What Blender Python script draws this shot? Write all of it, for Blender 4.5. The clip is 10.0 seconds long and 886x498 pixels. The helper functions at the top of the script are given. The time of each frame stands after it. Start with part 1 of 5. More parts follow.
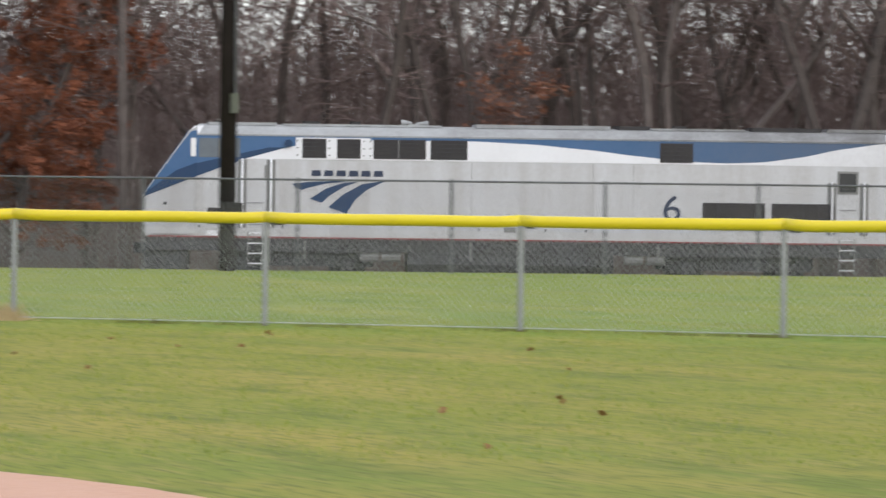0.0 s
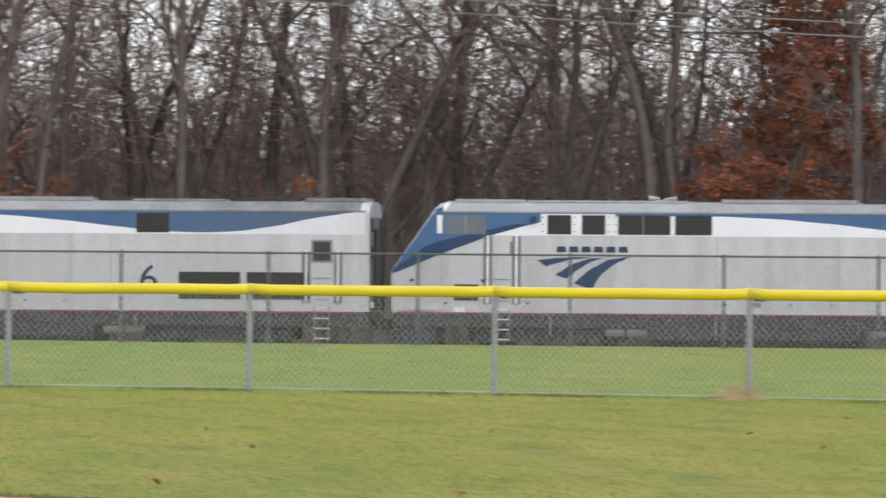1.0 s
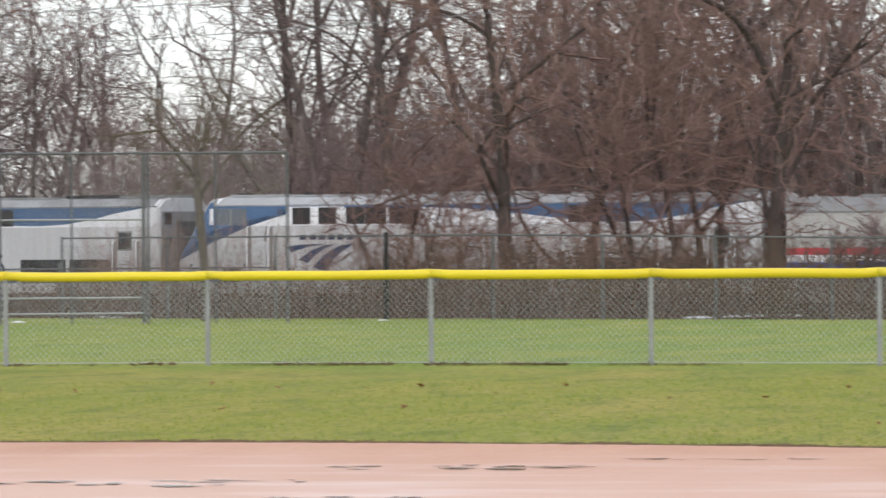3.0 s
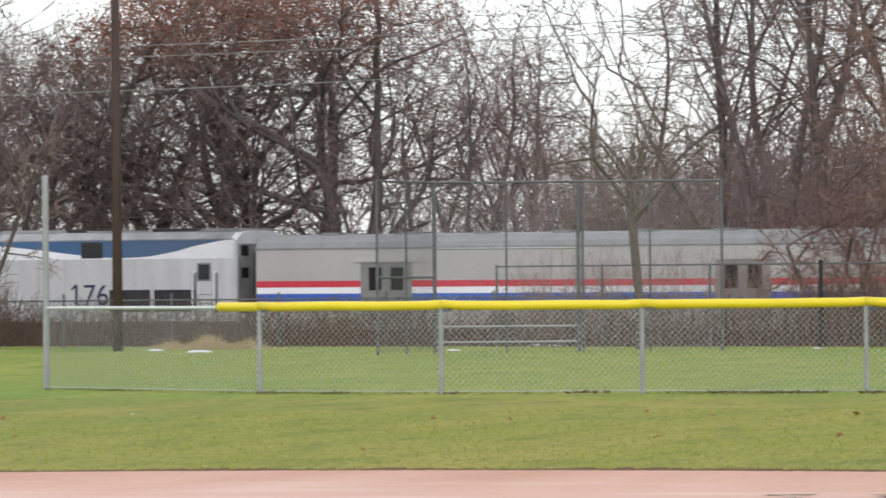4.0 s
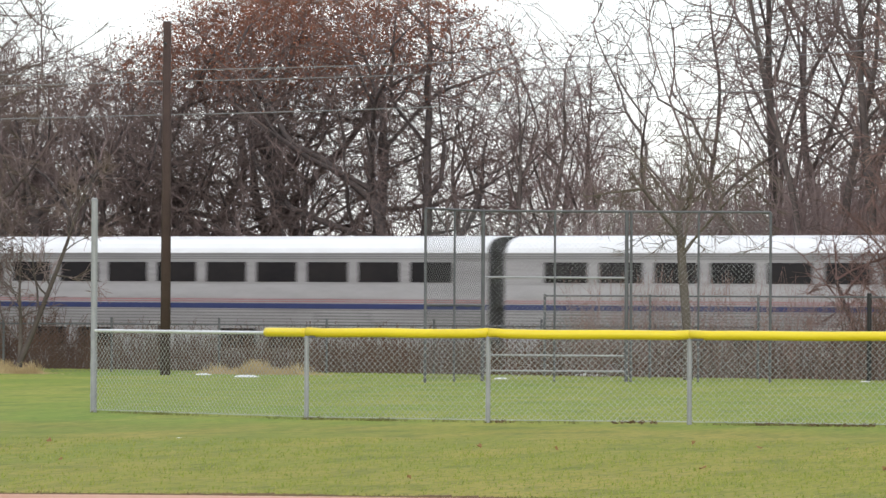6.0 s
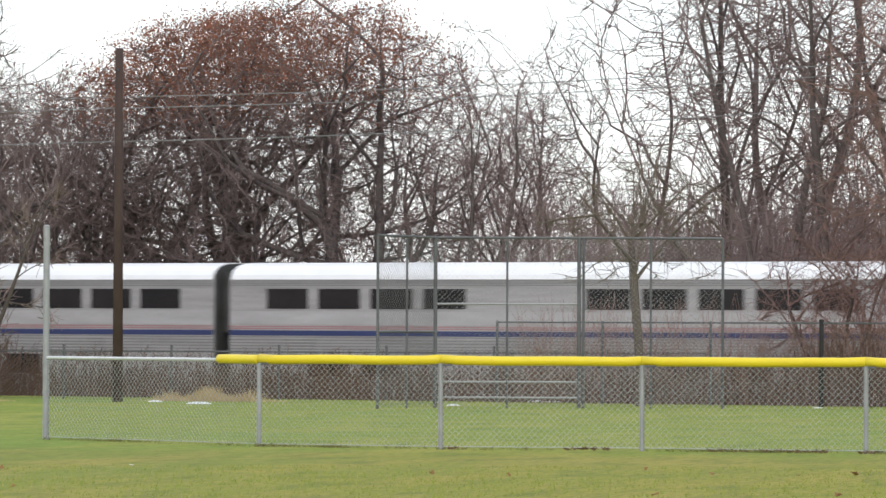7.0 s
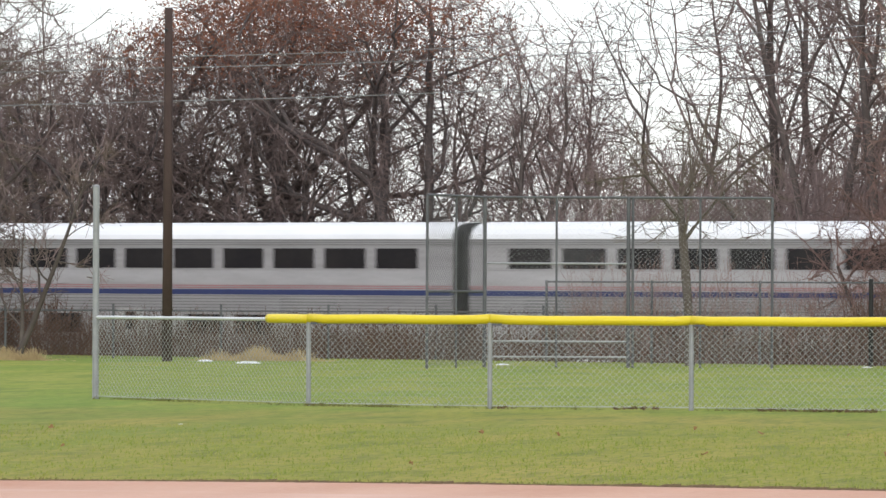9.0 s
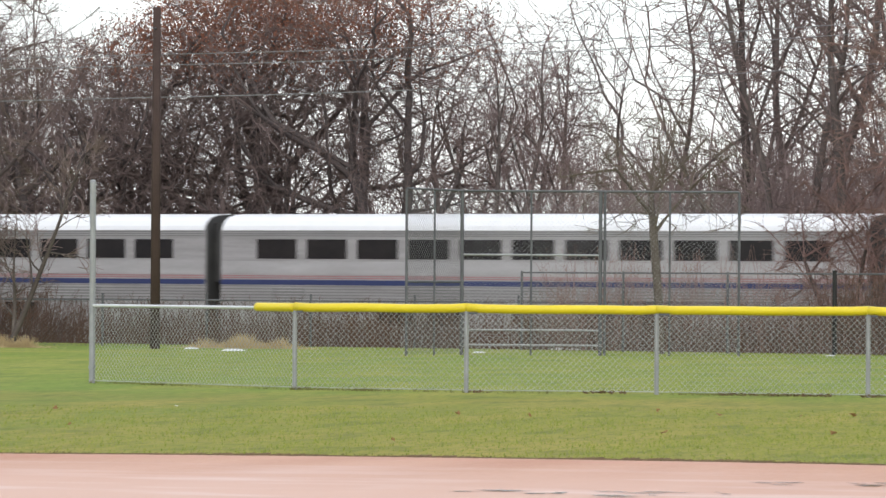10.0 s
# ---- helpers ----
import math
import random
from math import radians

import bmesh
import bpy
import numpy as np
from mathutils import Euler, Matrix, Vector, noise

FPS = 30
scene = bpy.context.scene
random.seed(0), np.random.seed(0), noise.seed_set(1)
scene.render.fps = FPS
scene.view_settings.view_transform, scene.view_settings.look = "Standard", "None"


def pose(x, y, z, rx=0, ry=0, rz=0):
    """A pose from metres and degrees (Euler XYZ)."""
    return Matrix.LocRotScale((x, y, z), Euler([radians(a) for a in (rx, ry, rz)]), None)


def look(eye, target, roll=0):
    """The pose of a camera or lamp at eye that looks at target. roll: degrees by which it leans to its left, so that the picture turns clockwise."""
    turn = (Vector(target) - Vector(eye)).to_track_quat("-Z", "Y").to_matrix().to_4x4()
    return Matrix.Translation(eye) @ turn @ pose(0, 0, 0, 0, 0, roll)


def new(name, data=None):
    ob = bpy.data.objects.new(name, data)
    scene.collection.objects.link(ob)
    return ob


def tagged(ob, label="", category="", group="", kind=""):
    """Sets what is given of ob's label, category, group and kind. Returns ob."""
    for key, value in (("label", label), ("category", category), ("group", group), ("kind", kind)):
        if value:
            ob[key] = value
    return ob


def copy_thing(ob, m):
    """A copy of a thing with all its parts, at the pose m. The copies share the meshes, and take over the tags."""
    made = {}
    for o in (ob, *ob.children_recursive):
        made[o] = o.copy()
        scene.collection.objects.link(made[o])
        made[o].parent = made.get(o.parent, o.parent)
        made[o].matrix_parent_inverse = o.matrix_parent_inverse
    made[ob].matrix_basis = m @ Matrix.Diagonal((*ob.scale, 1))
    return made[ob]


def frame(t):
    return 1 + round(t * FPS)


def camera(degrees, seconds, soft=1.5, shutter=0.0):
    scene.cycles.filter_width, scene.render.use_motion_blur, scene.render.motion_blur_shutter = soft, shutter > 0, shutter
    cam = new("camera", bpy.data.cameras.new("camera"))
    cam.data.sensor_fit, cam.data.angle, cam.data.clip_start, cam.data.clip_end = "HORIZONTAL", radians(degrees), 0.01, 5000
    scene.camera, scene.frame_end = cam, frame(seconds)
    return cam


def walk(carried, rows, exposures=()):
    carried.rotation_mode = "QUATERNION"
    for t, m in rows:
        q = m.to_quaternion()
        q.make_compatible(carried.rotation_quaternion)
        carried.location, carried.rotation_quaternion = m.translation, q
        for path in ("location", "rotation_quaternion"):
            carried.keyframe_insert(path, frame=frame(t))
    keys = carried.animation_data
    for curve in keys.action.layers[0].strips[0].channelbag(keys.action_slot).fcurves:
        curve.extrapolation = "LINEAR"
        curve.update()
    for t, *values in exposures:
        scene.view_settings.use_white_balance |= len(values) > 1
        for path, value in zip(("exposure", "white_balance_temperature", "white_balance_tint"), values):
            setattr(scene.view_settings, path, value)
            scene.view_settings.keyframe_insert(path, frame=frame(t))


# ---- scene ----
# ---- camera: a telephoto on a stand, panned from the outfield fence to the foul pole ----
FOCAL = 9200.0            # picture widths: the lens in units of 1/1568 of the width
EYE = Vector((0, 0, 1.6))
cam = camera(2 * math.degrees(math.atan(784 / FOCAL)), 10.0, soft=1.5, shutter=0.18)


def bearing(u):
    """Radians to the right of +y, for a pan position u."""
    return (u + 2400) / FOCAL


def spot(u, d, z=0.0):
    """A place at the pan position u, d metres from the camera."""
    a = bearing(u)
    return Vector((d * math.sin(a), d * math.cos(a), z))


# seconds, pan, height of the horizon, roll, metres that the camera draws back
PAN = [
    (0.0, 0, 329, 0.66, 0), (0.3, -445, 374, 0.55, 0), (0.5, -676, 406, 0.60, 0), (0.6, -801, 418, 0.55, 0), (0.8, -1046, 446, 0.50, 0), (1.0, -1300, 458, 0.45, 0),
    (1.2, -1592, 464, 0.38, 0), (1.3, -1756, 457, 0.33, 0), (1.5, -2116, 447, 0.15, 0), (1.8, -2742, 435, -0.20, 0), (2.0, -3254, 436, -0.55, 0), (2.1, -3489, 434, -0.68, 0),
    (2.5, -4278, 422, -0.50, 0), (2.7, -4554, 418, -0.40, 0), (3.8, -5538, 499, -0.55, 0), (4.0, -5663, 491, -0.50, 0),
    (4.2, -5814, 490, -0.49, 0), (4.5, -5958, 491, -0.48, 0), (4.8, -5940, 475, -0.25, 0), (5.0, -5904, 490, -0.10, 0), (5.3, -5876, 511, 0.08, 0), (5.5, -5827, 521, 0.18, 0), (7.0, -5665, 588, 0.25, 0),
    (7.5, -5572, 618, 0.12, 0), (7.8, -5586, 607, 0.15, 0), (8.0, -5625, 609, 0.17, 0), (8.3, -5689, 591, 0.25, 0), (8.5, -5707, 571, 0.30, 0), (8.8, -5745, 537, 0.27, 0), (9.0, -5752, 516, 0.25, 0),
    (9.3, -5734, 490, 0.31, 0), (9.5, -5722, 483, 0.35, 0), (9.8, -5720, 492, 0.35, 0), (10.0, -5713, 499, 0.35, 4.1),
]
rows = []
for t, off, yh, roll, back in PAN:
    a, p = bearing(784 + off), math.atan((yh - 441) / FOCAL)
    way = Vector((math.sin(a) * math.cos(p), math.cos(a) * math.cos(p), math.sin(p)))
    eye = EYE - Vector((math.sin(a), math.cos(a), 0)) * back
    rows.append((t, look(eye, eye + way * 100, roll)))
walk(cam, rows)

# ---- overcast daylight ----
world = bpy.data.worlds.new("overcast")
scene.world = world
world.use_nodes = True
wn = world.node_tree.nodes
wl = world.node_tree.links
wn["Background"].inputs[0].default_value = (0.93, 0.95, 1.0, 1)
wn["Background"].inputs[1].default_value = 1.05
sky = wn.new("ShaderNodeTexSky")
sky.sky_type = "NISHITA"
sky.sun_disc = False
sky.sun_elevation, sky.sun_rotation = radians(32), radians(160)
sky_bg = wn.new("ShaderNodeBackground")
sky_bg.inputs[1].default_value = 0.05
wl.new(sky.outputs[0], sky_bg.inputs[0])
add = wn.new("ShaderNodeAddShader")
wl.new(wn["Background"].outputs[0], add.inputs[0])
wl.new(sky_bg.outputs[0], add.inputs[1])
wl.new(add.outputs[0], wn["World Output"].inputs[0])
sun = new("sun", bpy.data.lights.new("sun", "SUN"))
sun.data.energy, sun.data.angle, sun.data.color = 0.7, radians(25), (1, 0.97, 0.92)
sun.matrix_world = look((20, -40, 60), (0, 60, 0))
scene.view_settings.exposure = 0.0

# ---- materials ----


def material(name, color, rough=0.6, metal=0.0, color2=None, scale=3.0, bump=0.0, fine=40.0, spec=0.5, amount=0.5, random_tint=0.0, streak=None, soot=None):
    """Two-scale mottled surface: color drifting into color2, with a fine grain."""
    m = bpy.data.materials.new(name)
    m.use_nodes = True
    n, l = m.node_tree.nodes, m.node_tree.links
    b = n["Principled BSDF"]
    b.inputs["Roughness"].default_value = rough
    b.inputs["Metallic"].default_value = metal
    b.inputs["Specular IOR Level"].default_value = spec
    color2 = color2 or tuple(c * 0.8 for c in color)
    co = n.new("ShaderNodeTexCoord")
    big, small = n.new("ShaderNodeTexNoise"), n.new("ShaderNodeTexNoise")
    big.inputs["Scale"].default_value, small.inputs["Scale"].default_value = scale, fine
    big.inputs["Detail"].default_value, small.inputs["Detail"].default_value = 4, 3
    source = co.outputs["Object"]
    if streak:
        mp = n.new("ShaderNodeMapping")
        mp.inputs["Scale"].default_value = streak
        l.new(source, mp.inputs["Vector"])
        source = mp.outputs[0]
    l.new(source, big.inputs["Vector"])
    l.new(co.outputs["Object"], small.inputs["Vector"])
    mix = n.new("ShaderNodeMath")
    mix.operation = "MULTIPLY_ADD"
    l.new(small.outputs["Fac"], mix.inputs[0])
    mix.inputs[1].default_value = 0.4
    l.new(big.outputs["Fac"], mix.inputs[2])
    ramp = n.new("ShaderNodeValToRGB")
    ramp.color_ramp.elements[0].position, ramp.color_ramp.elements[1].position = 0.7 - amount / 2, 0.7 + amount / 2
    ramp.color_ramp.elements[0].color, ramp.color_ramp.elements[1].color = (*color, 1), (*color2, 1)
    l.new(mix.outputs[0], ramp.inputs[0])
    out = ramp.outputs[0]
    if random_tint:
        info, hsv = n.new("ShaderNodeObjectInfo"), n.new("ShaderNodeHueSaturation")
        ma = n.new("ShaderNodeMath")
        ma.operation = "MULTIPLY_ADD"
        l.new(info.outputs["Random"], ma.inputs[0])
        ma.inputs[1].default_value, ma.inputs[2].default_value = random_tint, 1 - random_tint / 2
        l.new(ma.outputs[0], hsv.inputs["Value"])
        l.new(out, hsv.inputs["Color"])
        out = hsv.outputs[0]
    if soot:
        # exhaust grime that grows towards the rear of the body, broken up by noise
        axes, reach, blot = n.new("ShaderNodeSeparateXYZ"), n.new("ShaderNodeMapRange"), n.new("ShaderNodeMath")
        l.new(co.outputs["Object"], axes.inputs[0])
        l.new(axes.outputs["X"], reach.inputs["Value"])
        reach.inputs["From Min"].default_value, reach.inputs["From Max"].default_value, reach.inputs["To Max"].default_value = soot
        blot.operation, blot.use_clamp = "MULTIPLY", True
        l.new(reach.outputs[0], blot.inputs[0])
        l.new(mix.outputs[0], blot.inputs[1])
        grime = n.new("ShaderNodeMix")
        grime.data_type = "RGBA"
        l.new(blot.outputs[0], grime.inputs["Factor"])
        l.new(out, grime.inputs["A"])
        grime.inputs["B"].default_value = (0.115, 0.108, 0.105, 1)
        out = grime.outputs["Result"]
    l.new(out, b.inputs["Base Color"])
    if bump:
        bp = n.new("ShaderNodeBump")
        bp.inputs["Strength"].default_value = bump
        bp.inputs["Distance"].default_value = 0.02
        l.new(small.outputs["Fac"], bp.inputs["Height"])
        l.new(bp.outputs[0], b.inputs["Normal"])
    return m


FENCE_ROUND = (-16.24, 16.58, 53.58)     # centre and radius of the outfield fence


def turf():
    """Mown grass: olive and green patches in bands, with fine blades."""
    m = bpy.data.materials.new("turf")
    m.use_nodes = True
    n, l = m.node_tree.nodes, m.node_tree.links
    b = n["Principled BSDF"]
    b.inputs["Roughness"].default_value = 0.9
    b.inputs["Specular IOR Level"].default_value = 0.15
    co = n.new("ShaderNodeTexCoord")
    stretch = n.new("ShaderNodeMapping")
    stretch.inputs["Scale"].default_value = (1.0, 0.30, 1.0)
    l.new(co.outputs["Object"], stretch.inputs["Vector"])
    col = None
    blades = n.new("ShaderNodeMapping")
    blades.inputs["Scale"].default_value = (1.0, 0.12, 1.0)
    l.new(co.outputs["Object"], blades.inputs["Vector"])
    sets = (((0.252, 0.248, 0.039), (0.198, 0.235, 0.041), 0.10, 0.40, 0.60),
            ((0.325, 0.275, 0.062), None, 0.55, 0.45, 0.66), ((0.135, 0.165, 0.031), None, 1.5, 0.50, 0.74),
            ((0.315, 0.272, 0.080), None, 7.0, 0.50, 0.82), ((0.112, 0.138, 0.028), None, 17.0, 0.47, 0.80))
    for c1, c2, scale, lo, hi in sets:
        t = n.new("ShaderNodeTexNoise")
        t.inputs["Scale"].default_value, t.inputs["Detail"].default_value = scale, 4 if scale < 3 else 2
        l.new((blades if scale > 3 else stretch).outputs[0], t.inputs["Vector"])
        r = n.new("ShaderNodeMapRange")
        r.inputs["From Min"].default_value, r.inputs["From Max"].default_value = lo, hi
        l.new(t.outputs["Fac"], r.inputs["Value"])
        mix = n.new("ShaderNodeMix")
        mix.data_type = "RGBA"
        l.new(r.outputs[0], mix.inputs["Factor"])
        if col is None:
            mix.inputs["A"].default_value, mix.inputs["B"].default_value = (*c1, 1), (*c2, 1)
        else:
            l.new(col, mix.inputs["A"])
            mix.inputs["B"].default_value = (*c1, 1)
        col = mix.outputs["Result"]
    # the strip along the fence and the far side of it are greener
    far = n.new("ShaderNodeVectorMath")
    far.operation = "DISTANCE"
    l.new(co.outputs["Object"], far.inputs[0])
    far.inputs[1].default_value = (FENCE_ROUND[0], FENCE_ROUND[1], 0)
    r = n.new("ShaderNodeMapRange")
    r.inputs["From Min"].default_value, r.inputs["From Max"].default_value = FENCE_ROUND[2] - 5.5, FENCE_ROUND[2] - 1.5
    l.new(far.outputs["Value"], r.inputs["Value"])
    mix = n.new("ShaderNodeMix")
    mix.data_type, mix.blend_type = "RGBA", "MULTIPLY"
    l.new(r.outputs[0], mix.inputs["Factor"])
    l.new(col, mix.inputs["A"])
    mix.inputs["B"].default_value = (0.92, 1.11, 0.98, 1)
    col = mix.outputs["Result"]
    l.new(col, b.inputs["Base Color"])
    bp = n.new("ShaderNodeBump")
    bp.inputs["Strength"].default_value, bp.inputs["Distance"].default_value = 0.6, 0.03
    l.new(t.outputs["Fac"], bp.inputs["Height"])
    l.new(bp.outputs[0], b.inputs["Normal"])
    return m


TURF = turf()
SCRUBLAND = material("scrubland", (0.14, 0.105, 0.07), 0.95, 0, (0.20, 0.16, 0.10), 0.6, 0.5, 9, 0.1)
DISC = (-10.40, 23.05, 18.31)             # centre and radius of the clay infield


def clay():
    """Reddish clay, raked: orange towards its rim, paler inside, with damp blotches and wet sheen painted as pale
    bands.
    """
    m = material("infield_clay", (0.49, 0.235, 0.138), 0.6, 0, (0.60, 0.335, 0.225), 0.5, 0.4, 12, 0.3, 0.35, 0.0, (1.0, 0.25, 1.0))
    n, l = m.node_tree.nodes, m.node_tree.links
    b = n["Principled BSDF"]
    red = b.inputs["Base Color"].links[0].from_socket
    co, off, fade, spots = n.new("ShaderNodeTexCoord"), n.new("ShaderNodeVectorMath"), n.new("ShaderNodeMapRange"), n.new("ShaderNodeTexNoise")
    off.operation = "DISTANCE"
    l.new(co.outputs["Object"], off.inputs[0])
    off.inputs[1].default_value = (DISC[0], DISC[1], 0)
    stretch = n.new("ShaderNodeMapping")
    stretch.inputs["Scale"].default_value = (1.0, 0.22, 1.0)
    l.new(co.outputs["Object"], stretch.inputs["Vector"])
    l.new(stretch.outputs[0], spots.inputs["Vector"])
    spots.inputs["Scale"].default_value, spots.inputs["Detail"].default_value = 0.9, 5
    wave_in = n.new("ShaderNodeMath")
    wave_in.operation = "MULTIPLY_ADD"
    l.new(spots.outputs["Fac"], wave_in.inputs[0])
    wave_in.inputs[1].default_value = 5.0
    l.new(off.outputs["Value"], wave_in.inputs[2])
    l.new(wave_in.outputs[0], fade.inputs["Value"])
    fade.inputs["From Min"].default_value, fade.inputs["From Max"].default_value = DISC[2] + 1.5, DISC[2] - 5.5
    mix = n.new("ShaderNodeMix")
    mix.data_type = "RGBA"
    l.new(fade.outputs[0], mix.inputs["Factor"])
    l.new(red, mix.inputs["A"])
    mix.inputs["B"].default_value = (0.65, 0.41, 0.31, 1)
    # pale bands: the sheen of wet clay put into the colour
    bands, lift_in, sheen = n.new("ShaderNodeTexNoise"), n.new("ShaderNodeMapRange"), n.new("ShaderNodeMix")
    long = n.new("ShaderNodeMapping")
    long.inputs["Scale"].default_value = (0.35, 1.0, 1.0)
    l.new(co.outputs["Object"], long.inputs["Vector"])
    l.new(long.outputs[0], bands.inputs["Vector"])
    bands.inputs["Scale"].default_value, bands.inputs["Detail"].default_value = 1.1, 5
    l.new(bands.outputs["Fac"], lift_in.inputs["Value"])
    lift_in.inputs["From Min"].default_value, lift_in.inputs["From Max"].default_value, lift_in.inputs["To Max"].default_value = 0.5, 0.68, 0.75
    sheen.data_type = "RGBA"
    inside = n.new("ShaderNodeMath")
    inside.operation = "MULTIPLY"
    l.new(lift_in.outputs[0], inside.inputs[0])
    l.new(fade.outputs[0], inside.inputs[1])
    l.new(inside.outputs[0], sheen.inputs["Factor"])
    l.new(mix.outputs["Result"], sheen.inputs["A"])
    sheen.inputs["B"].default_value = (0.74, 0.58, 0.53, 1)
    l.new(sheen.outputs["Result"], b.inputs["Base Color"])
    return m


DIRT = clay()
# soil so dark because the shadow line at the clay's rim is in its colour
RIMSOIL = material("dark_soil", (0.13, 0.085, 0.055), 0.95, 0, (0.20, 0.14, 0.08), 6, 0.5, 30, 0.1)
PUDDLE = material("wet_clay", (0.16, 0.12, 0.11), 0.12, 0, (0.22, 0.17, 0.15), 1.5, 0.05, 9, 0.5)
SNOW = material("old_snow", (0.80, 0.82, 0.84), 0.7, 0, (0.7, 0.72, 0.74), 4, 0.4, 20)
LONGGRASS = material("long_grass", (0.165, 0.185, 0.05), 0.9, 0, (0.19, 0.16, 0.07), 2, 0, 20, 0.1)
STRAW = material("dead_grass", (0.70, 0.57, 0.33), 0.9, 0, (0.44, 0.32, 0.18), 3, 0, 30, 0.1)
FALLEN = material("fallen_leaf", (0.30, 0.17, 0.075), 0.8, 0, (0.19, 0.10, 0.05), 5, 0, 30, 0.1)
BALLAST = material("ballast", (0.20, 0.18, 0.16), 0.95, 0, (0.10, 0.09, 0.085), 3, 1.0, 12, 0.1)
GALV = material("galvanised_steel", (0.37, 0.375, 0.385), 0.5, 0.4, (0.29, 0.295, 0.305), 6, 0.05, 60)
DARKPIPE = material("weathered_pipe", (0.16, 0.165, 0.17), 0.6, 0.3, (0.10, 0.10, 0.11), 4, 0.05, 50)
BLACKPIPE = material("black_post", (0.012, 0.012, 0.013), 0.6, 0.0, (0.022, 0.02, 0.02), 5, 0.05, 50)
WIRE = material("galvanised_wire", (0.56, 0.57, 0.58), 0.5, 0.2, (0.44, 0.45, 0.45), 8, 0, 60)
DARKWIRE = material("weathered_wire", (0.17, 0.17, 0.17), 0.6, 0.3, (0.11, 0.11, 0.11), 8, 0, 60)
YELLOW = material("yellow_plastic", (0.82, 0.66, 0.025), 0.4, 0, (0.74, 0.57, 0.02), 1.2, 0.05, 25)
POLEWOOD = material("creosoted_wood", (0.060, 0.040, 0.036), 0.85, 0, (0.085, 0.058, 0.050), 2, 0.5, 25, 0.2)
POLEDARK = material("wet_pole_wood", (0.016, 0.012, 0.013), 0.8, 0, (0.028, 0.021, 0.020), 2, 0.4, 25, 0.15)
CABLE = material("cable", (0.30, 0.30, 0.31), 0.5, 0.3)
BARK = material("bark", (0.185, 0.155, 0.140), 0.95, 0, (0.115, 0.096, 0.088), 2.5, 0.6, 14, 0.1, 0.5, 0.5)
OAKBARK = material("oak_bark", (0.168, 0.142, 0.135), 0.95, 0, (0.108, 0.092, 0.088), 2.5, 0.6, 14, 0.1, 0.5)
PALETWIGS = material("pale_twigs", (0.25, 0.205, 0.175), 0.95, 0, (0.17, 0.14, 0.12), 0.8, 0, 6, 0.1, 0.5)
TWIGS = material("twigs", (0.315, 0.238, 0.222), 0.95, 0, (0.212, 0.161, 0.151), 0.8, 0, 6, 0.1, 0.5, 0.5)
OAKTWIGS = material("oak_twigs", (0.285, 0.218, 0.203), 0.95, 0, (0.190, 0.146, 0.137), 0.8, 0, 6, 0.1, 0.5)
WEEDS = material("dead_weeds", (0.185, 0.115, 0.086), 0.95, 0, (0.110, 0.070, 0.055), 0.8, 0, 6, 0.1, 0.5)
# paler and greyer than the other twigs: the wood's haze is put into the colour
HAZETWIGS = material("hazed_twigs", (0.320, 0.275, 0.255), 0.95, 0, (0.225, 0.193, 0.180), 0.8, 0, 6, 0.1, 0.5, 0.4)
WOODBARK = material("woodland_bark", (0.156, 0.130, 0.119), 0.95, 0, (0.100, 0.083, 0.076), 2.5, 0.6, 14, 0.1, 0.5, 0.5)
REDTWIGS = material("red_twigs", (0.330, 0.215, 0.190), 0.95, 0, (0.225, 0.148, 0.132), 0.8, 0, 6, 0.1, 0.5, 0.4)
NEARBARK = material("dark_wet_bark", (0.108, 0.086, 0.078), 0.95, 0, (0.068, 0.055, 0.050), 2.5, 0.6, 14, 0.1)
PALEBARK = material("pale_bark", (0.17, 0.14, 0.122), 0.95, 0, (0.11, 0.092, 0.080), 2.5, 0.6, 14, 0.1)
OAKLEAF = material("dry_oak_leaf", (0.32, 0.122, 0.066), 0.85, 0, (0.215, 0.082, 0.050), 1.2, 0, 7, 0.15, 0.4)
RUSTLEAF = material("rust_leaf", (0.37, 0.155, 0.092), 0.85, 0, (0.22, 0.102, 0.070), 1.0, 0, 7, 0.15, 0.45)
DULLLEAF = material("dull_oak_leaf", (0.33, 0.145, 0.085), 0.85, 0, (0.21, 0.098, 0.066), 1.0, 0, 7, 0.15, 0.4)
ORANGELEAF = material("orange_leaf", (0.40, 0.155, 0.055), 0.85, 0, (0.26, 0.10, 0.045), 1.2, 0, 7, 0.15, 0.4)
SILVER = material("silver_paint", (0.64, 0.65, 0.67), 0.38, 0.12, (0.49, 0.48, 0.475), 1.0, 0.02, 8, 0.5, 0.55, 0.0, (2.2, 1.0, 0.22))
WHITEPAINT = material("white_paint", (0.90, 0.91, 0.94), 0.4, 0, (0.82, 0.82, 0.84), 0.6, 0.02, 8, soot=(14.0, 21.0, 0.35))
BLUE = material("blue_paint", (0.047, 0.128, 0.27), 0.35, 0, (0.075, 0.155, 0.31), 0.6, 0, 8, soot=(11.5, 20.0, 0.75))
NAVY = material("navy_paint", (0.012, 0.050, 0.125), 0.35, 0, (0.02, 0.05, 0.12), 0.6, 0, 8)
LETTER = material("lettering", (0.03, 0.045, 0.09), 0.4)
LOCOROOF = material("roof_grey", (0.43, 0.44, 0.45), 0.55, 0.1, (0.30, 0.30, 0.30), 1.0, 0.1, 8, soot=(8.0, 20.0, 0.85))
GRILLE = material("dark_grille", (0.022, 0.020, 0.022), 0.5, 0.1, (0.045, 0.040, 0.040), 1.5, 0, 20)
UNDER = material("underframe", (0.065, 0.065, 0.072), 0.7, 0.1, (0.035, 0.033, 0.033), 1.5, 0.3, 10)
